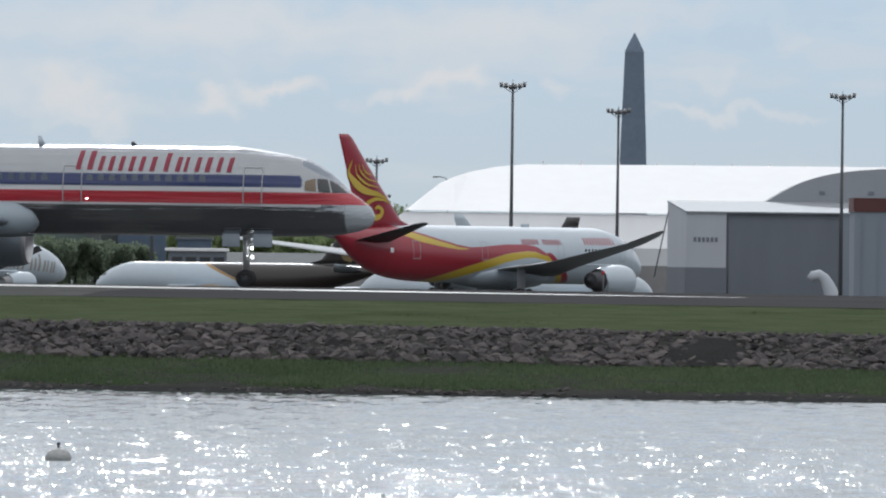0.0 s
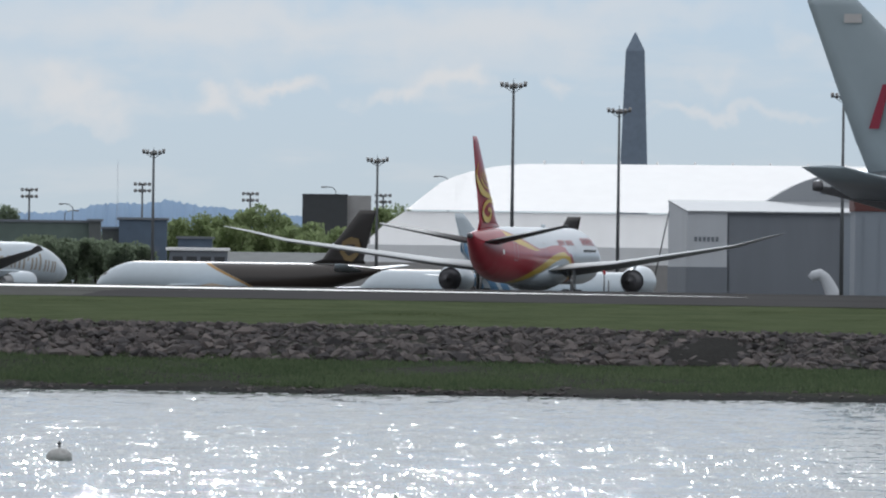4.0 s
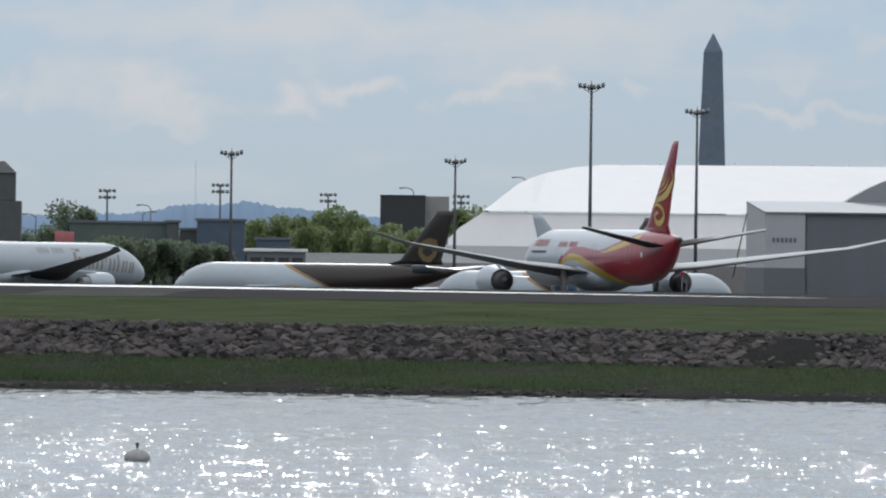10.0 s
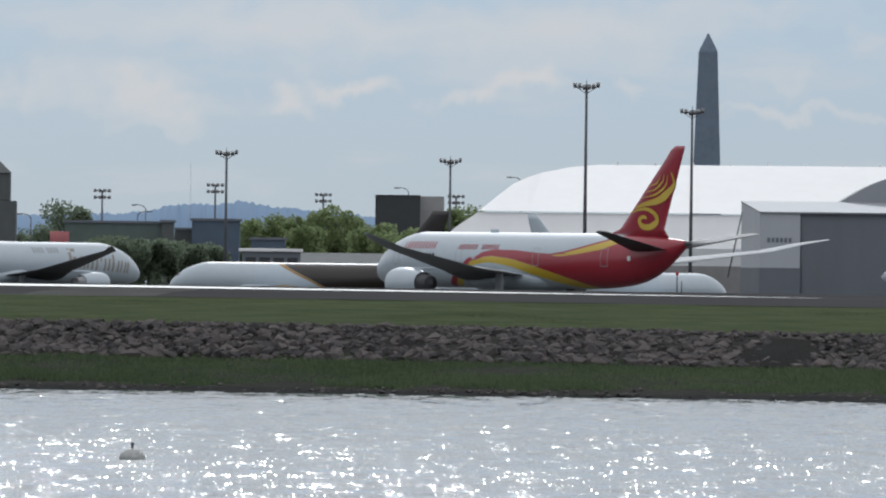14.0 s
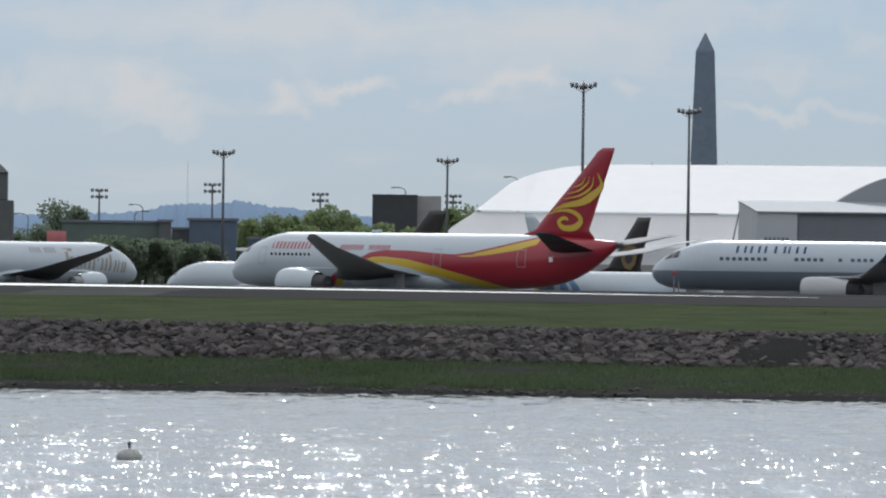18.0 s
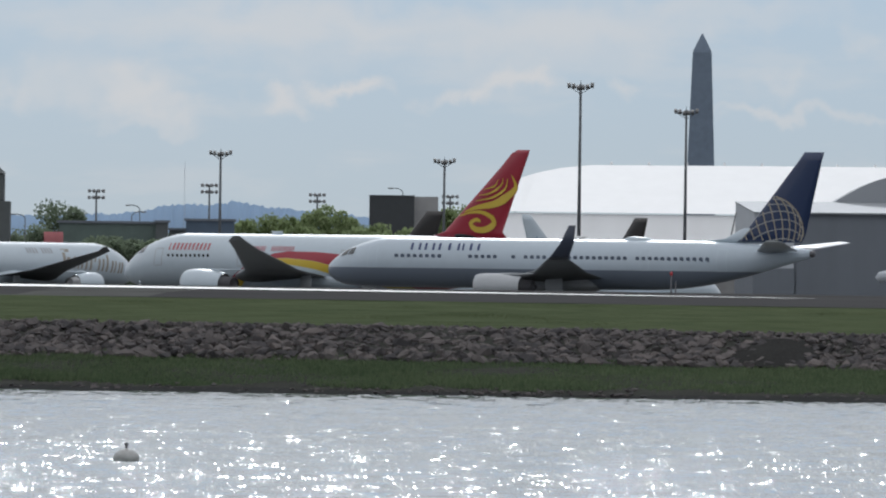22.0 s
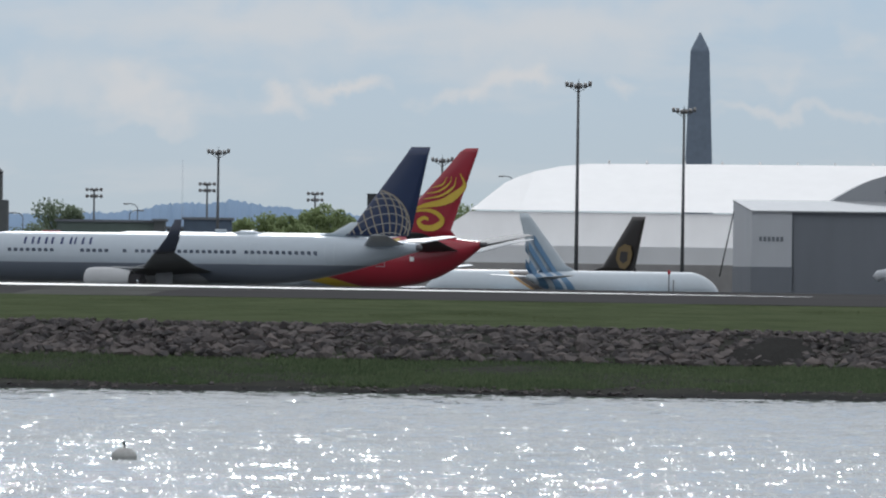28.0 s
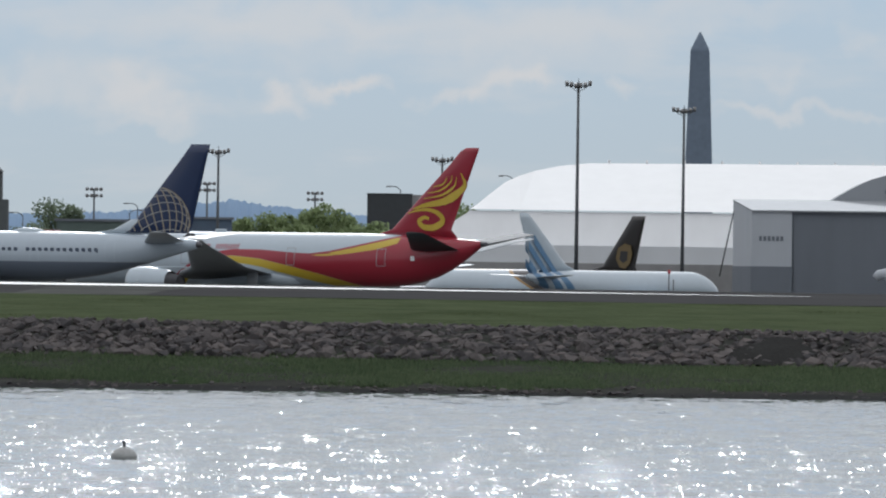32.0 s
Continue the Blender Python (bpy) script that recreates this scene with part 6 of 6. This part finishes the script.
def blue_tail_airliner():
    """Narrow-body twin, white over grey, navy fin with a gold globe grid, taxiing."""
    hull = Hull(42.1, 3.76, 4.0, 3.35, 5.6, 28.0, 4.4, 21.0, 0.25, None, [(0, 0), (0.1, 0.015), (0.2, 0.05), (0.3, 0.11), (0.4, 0.19), (0.5, 0.3), (0.6, 0.42), (0.7, 0.56), (0.8, 0.71), (0.9, 0.86), (1, 1)])
    zones = {"z_grey": lambda s, k, y: -0.22 - k}
    # upper white dulled and blued further, for hull shade and haze
    skin = livery("white_over_grey_paint", (0.46, 0.53, 0.6), [("z_grey", (0.165, 0.195, 0.245))], 0.3)
    spec = {
        "zones": zones, "belly_skin": "wing", "wing_mat": "wingshaded",
        "wing": [(16.6, 1.2, 2.2, 8.0, 0.95), (20.4, 5.4, 2.7, 4.6, 0.6), (26.4, 16.4, 3.75, 1.8, 0.22)],
        "winglet": [(26.4, 16.4, 3.75, 1.8, 0.22), (26.9, 16.9, 4.0, 1.6, 0.18), (27.8, 17.3, 4.9, 1.2, 0.12), (28.8, 17.8, 6.4, 0.6, 0.06)], "winglet_mat": "wingletdark",
        "stab": [(37.6, 0.6, 4.6, 3.6, 0.4), (41.1, 7.1, 5.35, 1.4, 0.14)],
        "fin": [(35.6, 5.3, 5.7, 0.5), (36.3, 6.0, 5.3, 0.48), (40.9, 11.8, 2.0, 0.28), (41.4, 12.5, 1.7, 0.16)], "fin_mat": "navy", "fin_label": "navy blue tail fin with a gold globe grid",
        "engine": {"s": 15.2, "y": 4.85, "z": 1.5, "r": 1.06, "len": 3.9, "mat": "wing", "wing_z": 2.6, "label": "pale grey engine cowling"},
        "gear": {"y": 2.86, "top": 2.2, "r": 0.56, "w": 0.4, "axles": [0], "twin": 0.43},
        "nose_gear": {"s": 4.0, "top": 1.9, "r": 0.35, "w": 0.24}, "belly": (13, 26, -0.05),
        "panes": [[(1.35, 3.75), (2.1, 3.9), (2.3, 4.45), (1.8, 4.3)], [(2.2, 3.9), (2.8, 3.95), (2.85, 4.5), (2.4, 4.45)]],
    }
    air, fin = airliner("airliner", "white and grey airliner with a navy tail, taxiing", hull, skin, spec, pose(40, 1575, 2.8, 0, 0, 156))
    air["group"] = "moving airliners"
    g = hull.g
    windows(air, hull, 6.75, 33.9, 0.54, 3.8, 0.32, 0.46, (1,), ((11.0, 13.0), (15.7, 16.5), (17.2, 17.8), (19.9, 20.4), (26.9, 27.5), (27.9, 28.3)), "shade")
    for s in (4.6, 28.4, 34.9):
        door_frame(air, hull, s, 2.9, 4.7, 0.85, 1, M["white"])
    for a, b in ((7.12, 7.32), (7.8, 8.0), (8.33, 8.53), (9.0, 9.2), (9.55, 9.75), (10.4, 10.62), (11.2, 11.4), (11.62, 11.78), (12.28, 12.48), (12.95, 13.15)):
        letter_bar(air, hull, a + 0.75, b + 0.75, 4.36, 4.92, 1, M["blueletter"], -0.06)
    bm = bmesh.new()
    turned(bm, [(-2.3, 0.05), (-1.2, 0.32), (0, 0.36), (1.1, 0.05)], 12, "X", (g - 26.5, 0, 5.28))
    part("radome", bm, M["white"], air, "white antenna dome")
    bm = bmesh.new()
    foil(bm, [(g - 32.0, 0, 5.2, 6.0, 0.12), (g - 34.6, 0, 5.55, 3.2, 0.3), (g - 36.2, 0, 6.4, 1.2, 0.3)], (0, 1, 0))
    part("dorsal_fillet", bm, M["white"], air, "white dorsal fillet before the fin")
    bm = bmesh.new()
    turned(bm, [(-0.35, 0.2), (0.0, 0.3)], 14, "X", (g - 42.05, 0, 4.4), cap=True)
    part("tail_exhaust", bm, M["darkmetal"], air)
    # globe grid: arcs on the lower rear of the fin
    def inside(s, z):
        le = np.interp(z, [5.3, 6.0, 11.8, 12.5], [35.6, 36.3, 40.9, 41.4])
        te = np.interp(z, [5.3, 6.0, 11.8, 12.5], [41.3, 41.6, 42.9, 43.1])
        return z > 5.35 and le + 0.1 < s < te - 0.1
    cx, cz, R = 38.45, 6.05, 2.95
    turn = Matrix.Rotation(radians(-18), 3, "Y") @ Matrix.Rotation(radians(-32), 3, "X")

    def on_globe(lat, lon):
        """Place of a point of the globe on the fin; only its near half shows."""
        p = turn @ Vector((math.cos(radians(lat)) * math.sin(radians(lon)), -math.cos(radians(lat)) * math.cos(radians(lon)), math.sin(radians(lat))))
        return (cx + R * p.x, cz + R * p.z) if p.y < 0.02 else None

    def grid(points, w, mt):
        run = []
        for p in points + [None]:
            if p and inside(*p):
                run.append((g - p[0], p[1]))
            else:
                if len(run) > 2:
                    ribbon_on_fin(fin, run, [w] * len(run), fin_face(spec["fin"], g), M[mt], "globe_line")
                run = []
    for lon in range(-180, 180, 15):
        grid([on_globe(a, lon) for a in range(-80, 81, 4)], 0.115, "gold")
    for lat in (-45, -30, -15, 0, 15, 30, 45, 60, 75):
        grid([on_globe(lat, a) for a in range(-180, 181, 5)], 0.075, "paleline")
    rim = [(cx + R * math.cos(radians(a)), cz + R * math.sin(radians(a))) for a in range(-90, 271, 5)]
    grid(rim, 0.12, "gold")
    return air


silver = silver_airliner()
red_tail = red_tail_airliner()
blue_tail = blue_tail_airliner()


def parked(label, hull, skin, spec, m):
    air, fin = airliner("airliner", label, hull, skin, spec, m)
    air["group"] = "parked airliners"
    return air, fin


def narrow_spec(**over):
    spec = {
        "wing": [(14.2, 1.2, 1.9, 8.0, 0.9), (18.0, 5.4, 2.0, 4.6, 0.5), (24.0, 16.4, 2.3, 1.8, 0.2)],
        "stab": [(34.4, 0.6, 4.4, 3.9, 0.4), (38.0, 6.2, 4.7, 1.5, 0.14)], "wing_mat": "white",
        "fin": [(29.3, 5.25, 9.3, 0.12), (31.5, 6.0, 7.3, 0.5), (38.6, 11.8, 2.5, 0.28), (39.5, 12.5, 1.75, 0.16)], "fin_mat": "white", "fin_label": "white tail fin with blue stripes",
        "engine": {"s": 12.6, "y": 4.85, "z": 1.5, "r": 1.06, "len": 3.7, "mat": "white", "wing_z": 2.6, "label": "white engine cowling"},
        "gear": {"y": 2.86, "top": 2.2, "r": 0.56, "w": 0.4, "axles": [0], "twin": 0.43},
        "nose_gear": {"s": 4.0, "top": 1.9, "r": 0.35, "w": 0.24}, "belly": (13, 26, -0.05),
        "panes": [[(1.35, 3.75), (2.1, 3.9), (2.3, 4.45), (1.8, 4.3)]],
    }
    spec.update(over)
    return spec


# white airliner with blue stripes on its fin, nose to the right
hull = Hull(39.5, 3.76, 4.0, 3.35, 5.6, 26.0, 4.5, 20.0)
air, fin = parked("white narrow-body airliner with blue fin stripes, parked", hull,
                 livery("white_paint_with_blue_stripes", HAZED_WHITE, [("z_blue", (0.12, 0.24, 0.4))], 0.3),
                 narrow_spec(zones={"z_blue": lambda s, k, y: max(min(s - 1.05 * (3.35 + 2 * k) - lo, lo + 1.3 - s + 1.05 * (3.35 + 2 * k)) for lo in (28.3, 30.2, 32.4)) * 0.3}),
                 pose(at(9.35, 2500), 2500, 1.1, 0, 0, 52))
for lo, s0, s1 in ((28.3, 33.8, 38.6), (30.2, 35.7, 39.6), (32.4, 37.9, 39.5)):
    z0, z1 = (s0 - lo) / 1.05, (s1 - lo) / 1.05
    flat_on_fin(fin, [(hull.g - s0, z0), (hull.g - s1, z1), (hull.g - s1, z1 - 1.15), (hull.g - s0 - 0.05, z0 - 1.0)], 0.3, M["stripeblue"], "fin_stripe", "diagonal blue stripe")

# brown-tailed freighters
def freighter_skin(name):
    return livery(name, HAZED_WHITE, [("z_brown", (0.022, 0.016, 0.013)), ("z_rim", (0.35, 0.2, 0.04))], 0.35)


WIDE = {
    "wing_mat": "white",
    "wing": [(16.5, 1.6, 2.6, 12.0, 1.2), (23.0, 9.0, 2.9, 6.8, 0.6), (34.0, 23.6, 3.6, 2.2, 0.2)],
    "stab": [(46.4, 0.8, 6.2, 5.6, 0.55), (52.4, 9.3, 7.2, 1.9, 0.18)],
    "fin": [(41.0, 7.3, 11.0, 0.25), (43.6, 8.0, 8.0, 0.7), (50.2, 15.2, 3.6, 0.35), (50.7, 15.9, 3.3, 0.25)], "fin_mat": "brown", "fin_label": "dark brown tail fin with a gold badge", "stab_mat": "white",
    "engine": {"s": 16.8, "y": 7.9, "z": 2.0, "r": 1.35, "len": 5.0, "mat": "white", "wing_z": 3.8, "label": "white engine cowling"},
    "gear": {"y": 4.6, "top": 3.2, "r": 0.6, "w": 0.45, "axles": [-0.7, 0.7], "twin": 0.6},
    "nose_gear": {"s": 6.4, "top": 2.6, "r": 0.48, "w": 0.36}, "belly": (15, 33, -0.1),
    "panes": [[(1.6, 5.0), (2.8, 5.1), (3.0, 5.75), (2.3, 5.6)]],
}


def freighter(m, label):
    hull = Hull(54.9, 5.03, 5.2, 4.75, 7.6, 35.5, 6.3, 27.5)
    edge = lambda s: np.interp(s, [21.6, 29.0, 35.3, 66], [1.1, 0.0, -1.1, -9])
    spec = dict(WIDE)
    spec["zones"] = {"z_brown": lambda s, k, y: float(k - edge(s)) * 0.5, "z_rim": lambda s, k, y: float(min(k - edge(s) + 0.15, edge(s) - k)) * 0.5}
    air, fin = parked(label, hull, freighter_skin("white_and_brown_paint"), spec, m)
    g = hull.g
    flat_on_fin(fin, [(g - 50.9, 11.3), (g - 49.4, 11.6), (g - 47.8, 10.9), (g - 47.3, 9.2), (g - 48.2, 7.9), (g - 49.6, 7.6), (g - 50.8, 8.6), (g - 51.3, 10.0)], 0.38, M["badgegold"], "fin_badge", "gold shield badge")
    flat_on_fin(fin, [(g - 50.2, 10.4), (g - 48.5, 10.4), (g - 48.2, 9.2), (g - 49.0, 8.5), (g - 50.1, 9.0)], 0.4, M["brown"], "badge_bars")
    return air


freighter(pose(-21.4, 3163, 0.45, 0, 0, 146), "white and brown freighter aircraft parked on the apron")
freighter(pose(15.7, 3112, -0.4, 0, 0, 129.5), "brown-tailed freighter aircraft parked behind others")

# white wide-body with tan lettering, nose to the right
hull = Hull(63.7, 6.2, 6.2, 5.0, 8.8, 41.0, 7.0, 31.0)
spec = dict(WIDE)
spec.update({"fin_mat": "white", "fin_label": "white tail fin", "stab": [(54.5, 0.8, 6.9, 6.0, 0.55), (61.0, 10.4, 7.9, 1.9, 0.18)], "wing_mat": "wingshaded",
             "fin": [(49.0, 7.8, 12.0, 0.25), (52.0, 8.6, 8.8, 0.7), (58.5, 17.0, 4.0, 0.35), (59.0, 18.0, 3.6, 0.25)],
             "wing": [(18.5, 1.6, 3.0, 14.0, 1.6), (26.0, 10.0, 4.0, 7.8, 0.8), (37.0, 28.0, 6.9, 2.6, 0.2), (40.5, 30.4, 7.5, 0.8, 0.08)],
             "engine": {"s": 18.6, "y": 9.6, "z": 2.2, "r": 1.6, "len": 5.0, "mat": "white", "wing_z": 4.0, "label": "white engine cowling", "core": "metal"}, "belly": (18, 41, -0.1)})
air, fin = parked("white wide-body airliner with tall tan lettering, parked", hull, M["white"], spec, pose(-65.5, 2896, 2.0, 0, 0, 50))
# a tall tan title that runs down the nose, and a small grey line above the windows
for s0, s1, lo, hi in ((18.1, 18.7, 4.4, 7.2), (16.9, 17.9, 6.75, 7.2), (17.1, 17.9, 5.6, 6.0), (16.9, 17.9, 4.4, 4.85), (15.9, 16.3, 4.3, 6.1), (15.1, 15.5, 4.3, 6.1), (14.3, 14.7, 4.3, 6.1),
                       (13.3, 13.75, 4.2, 6.1), (12.3, 12.75, 4.1, 6.0), (11.4, 11.75, 5.3, 5.9), (10.5, 10.9, 4.0, 5.8), (9.6, 10.0, 4.0, 5.8), (8.6, 9.05, 3.9, 6.4), (7.5, 7.9, 3.8, 5.5), (6.8, 7.1, 3.8, 5.5), (5.8, 6.2, 3.7, 5.3), (5.1, 5.5, 3.7, 5.3)):
    letter_bar(air, hull, s0, s1, lo, hi, -1, M["tantitle"], 0.25)
lettering(air, hull, 20.5, 26.5, 6.9, 0.8, 9, -1, M["greytitle"], gaps=(4,))


# ---- small things ----
def build_buoy():
    b = root("mooring_buoy", "grey weathered mooring buoy floating on the bay", "buoy", pose(-7.75, 493, 0.06))
    bm = bmesh.new()
    turned(bm, [(-0.25, 0.05), (-0.18, 0.2), (-0.05, 0.31), (0.05, 0.33), (0.14, 0.29), (0.22, 0.19), (0.27, 0.07), (0.28, 0.01)], 24, "Z")
    part("float", bm, M["buoy"], b)
    bm = bmesh.new()
    rod(bm, (0.0, 0, 0.26), (0.0, 0, 0.36), 0.035, 0.03, 8)
    turned(bm, [(0.34, 0.03), (0.37, 0.055), (0.4, 0.05), (0.43, 0.01)], 10, "Z")
    part("top_eye", bm, M["darkmetal"], b)


build_buoy()


def build_marker():
    m = root("runway_marker", "small red-topped marker post beside the runway", "marker", pose(at(11.75, 960), 960, 3.5))
    bm = bmesh.new()
    rod(bm, (0, 0, 0), (0, 0, 1.7), 0.035, 0.03, 8)
    part("post", bm, M["darkmetal"], m)
    bm = bmesh.new()
    turned(bm, [(1.62, 0.02), (1.66, 0.07), (1.78, 0.08), (1.84, 0.03)], 10, "Z")
    part("lamp", bm, M["signred"], m, "red obstruction lamp")
    bm = bmesh.new()
    rod(bm, (0.22, 0, 0), (0.22, 0, 1.35), 0.03, 0.03, 8)
    part("second_post", bm, M["darkmetal"], m)


build_marker()


def build_edge_light():
    m = root("runway_light", "small pale runway edge light on a short stem", "runway light", pose(at(-15.16, 938), 938, float(ground_height(938, at(-15.16, 938))) + 0.012))
    bm = bmesh.new()
    turned(bm, [(0, 0.09), (0.03, 0.08), (0.04, 0.03), (0.12, 0.025)], 12, "Z", cap=True)
    part("stem", bm, M["metal"], m)
    bm = bmesh.new()
    turned(bm, [(0.12, 0.04), (0.14, 0.05), (0.19, 0.045), (0.22, 0.01)], 12, "Z", cap=True)
    part("lens", bm, M["white"], m, "pale glass lens")


build_edge_light()



def build_duct():
    d = root("vent_cowl", "pale grey curved ventilation cowl beside the hangar", "vent cowl", pose(at(23.2, 3600), 3600, 2.2))
    bm = bmesh.new()
    path = [((0.9, 0), 1.5), ((0.4, 1.8), 1.35), ((-0.3, 3.4), 1.15), ((-1.0, 4.6), 1.0), ((-1.9, 5.2), 1.0), ((-2.9, 5.0), 0.95), ((-3.5, 4.3), 0.8)]
    loops = []
    for i, ((x, z), r) in enumerate(path):
        (ax, az), (bx, bz) = path[max(0, i - 1)][0], path[min(len(path) - 1, i + 1)][0]
        t = Vector((bx - ax, 0, bz - az)).normalized()
        n = Vector((t.z, 0, -t.x))
        loops.append([Vector((x, 0, z)) + n * (r * math.cos(2 * math.pi * k / 16)) + Vector((0, 1, 0)) * (r * math.sin(2 * math.pi * k / 16)) for k in range(16)])
    rings(bm, loops)
    bmesh.ops.recalc_face_normals(bm, faces=bm.faces)
    part("duct", bm, M["wallgrey"], d)


build_duct()



def shorebird():
    """A small pale shorebird in flight: body, head, beak, tail and two wings."""
    b = root("shorebird", "small pale shorebird flying low over the bay", "bird", pose(0, 400, 3.8), "flying birds")
    bm = bmesh.new()
    turned(bm, [(-0.09, 0.004), (-0.06, 0.022), (0.0, 0.036), (0.05, 0.028), (0.075, 0.012)], 12, "X")
    part("body", bm, M["white"], b)
    bm = bmesh.new()
    turned(bm, [(0.065, 0.006), (0.08, 0.02), (0.1, 0.02), (0.115, 0.008)], 10, "X", (0, 0, 0.012))
    part("head", bm, M["white"], b)
    bm = bmesh.new()
    rod(bm, (0.11, 0, 0.01), (0.14, 0, 0.004), 0.004, 0.001, 6)
    part("beak", bm, M["dgrey"], b)
    bm = bmesh.new()
    foil(bm, [(-0.08, -0.015, 0, 0.05, 0.006), (-0.08, 0.015, 0, 0.05, 0.006)], (0, 0, 1))
    part("tail", bm, M["white"], b)
    for side in (-1, 1):
        bm = bmesh.new()
        foil(bm, [(0.045, side * 0.02, 0.01, 0.075, 0.01), (0.055, side * 0.09, 0.075, 0.06, 0.007), (0.01, side * 0.17, 0.11, 0.02, 0.003)], (0, 0, 1))
        part("wing", bm, M["white"], b)
    return b


bird = shorebird()
bird_b = copy_thing(bird, pose(0, 400, 4.1))

# ---- moving things ----
RED_ROWS = [(0, 11.39, 2060.0, 3.06, -34.0), (1, 12.70, 2062.0, 3.11, -28.5), (2, 13.95, 2064.0, 3.17, -23.0), (3, 15.19, 2066.0, 3.11, -17.8),
            (6, 17.41, 2075.0, 2.81, -3.6), (7, 17.86, 2078.0, 2.86, 0.4), (8, 17.78, 2081.0, 2.85, 4.8), (9, 17.60, 2085.0, 2.85, 9.6),
            (10, 16.87, 2088.5, 2.90, 14.8), (11, 15.79, 2092.0, 2.89, 20.0), (12, 14.08, 2095.0, 2.75, 25.2), (13, 12.15, 2098.0, 2.60, 30.0),
            (14, 9.93, 2102.0, 2.51, 34.6), (16.5, 3.46, 2110.0, 2.42, 43.6), (17, 1.76, 2111.5, 2.42, 44.8), (18, -1.12, 2114.5, 2.29, 46.2),
            (19, -3.79, 2117.0, 2.22, 47.5), (20, -6.22, 2119.0, 2.15, 48.6), (21, -8.74, 2121.0, 2.14, 49.6), (23, -13.11, 2125.0, 2.06, 51.2),
            (25, -15.66, 2127.0, 2.05, 51.9), (27, -16.88, 2128.0, 2.10, 52.4), (28, -16.88, 2128.0, 2.10, 52.4), (32, -16.82, 2128.0, 2.10, 52.4)]
BLUE_ROWS = [(0, 189.38, 1499.8, 3.0), (4, 153.73, 1515.7, 3.0), (8, 118.03, 1531.6, 3.0), (12, 83.48, 1546.9, 3.0), (16.5, 47.48, 1563.0, 3.0), (17, 43.65, 1564.7, 3.0), (18, 35.99, 1568.1, 3.0), (19, 28.74, 1571.3, 3.0), (20, 22.11, 1574.3, 3.0), (21, 15.89, 1577.0, 3.0), (22, 10.31, 1579.5, 3.0), (23, 4.72, 1582.0, 3.0), (24, -0.78, 1584.4, 3.0), (25, -6.14, 1586.8, 3.0), (25.5, -8.71, 1588.0, 3.0), (27.5, -18.53, 1592.3, 3.0), (28, -20.83, 1593.4, 3.0), (28.5, -23.46, 1594.5, 3.0), (29, -25.7, 1595.5, 3.0), (29.5, -27.93, 1596.5, 3.0), (30, -30.11, 1597.5, 3.0), (31, -34.4, 1599.4, 3.0), (32, -38.59, 1601.3, 3.0)]


def motions():
    run = lambda t: 16.88 * (t - 1) - 0.1 * (t - 1) ** 2 + float(np.interp(t, [0, 1, 2, 3, 3.5, 5, 32], [0.2, 0.04, 0.12, 0.12, -0.3, -0.7, -0.7]))
    walk(silver, [(t, pose(-6.65 + run(t), 893 - 0.1925 * run(t), 4.29, 0, 0, SHORE_TURN)) for t in [0, 0.5, 1, 1.5, 2, 2.5, 3, 3.5] + list(range(4, 33))])
    walk(red_tail, [(t, pose(x, d, z, 0, 0, 90 + h)) for t, x, d, z, h in RED_ROWS])
    walk(blue_tail, [(t, pose(x, d, z, 0, 0, 156)) for t, x, d, z in BLUE_ROWS])
    walk(bird, [(t, pose(-7.0 - 18.1 * (t - 20), 400, 3.8 + 0.03 * math.sin(t), 0, 0, 180)) for t in range(0, 33, 2)])
    walk(bird_b, [(t, pose(-7.4 - 18.1 * (t - 20), 400, 4.12 + 0.03 * math.cos(t), 0, 0, 180)) for t in range(0, 33, 2)])
    walk(water, [(t, pose(0.06 * t, -0.45 * t, 0)) for t in range(0, 33, 4)])


motions()
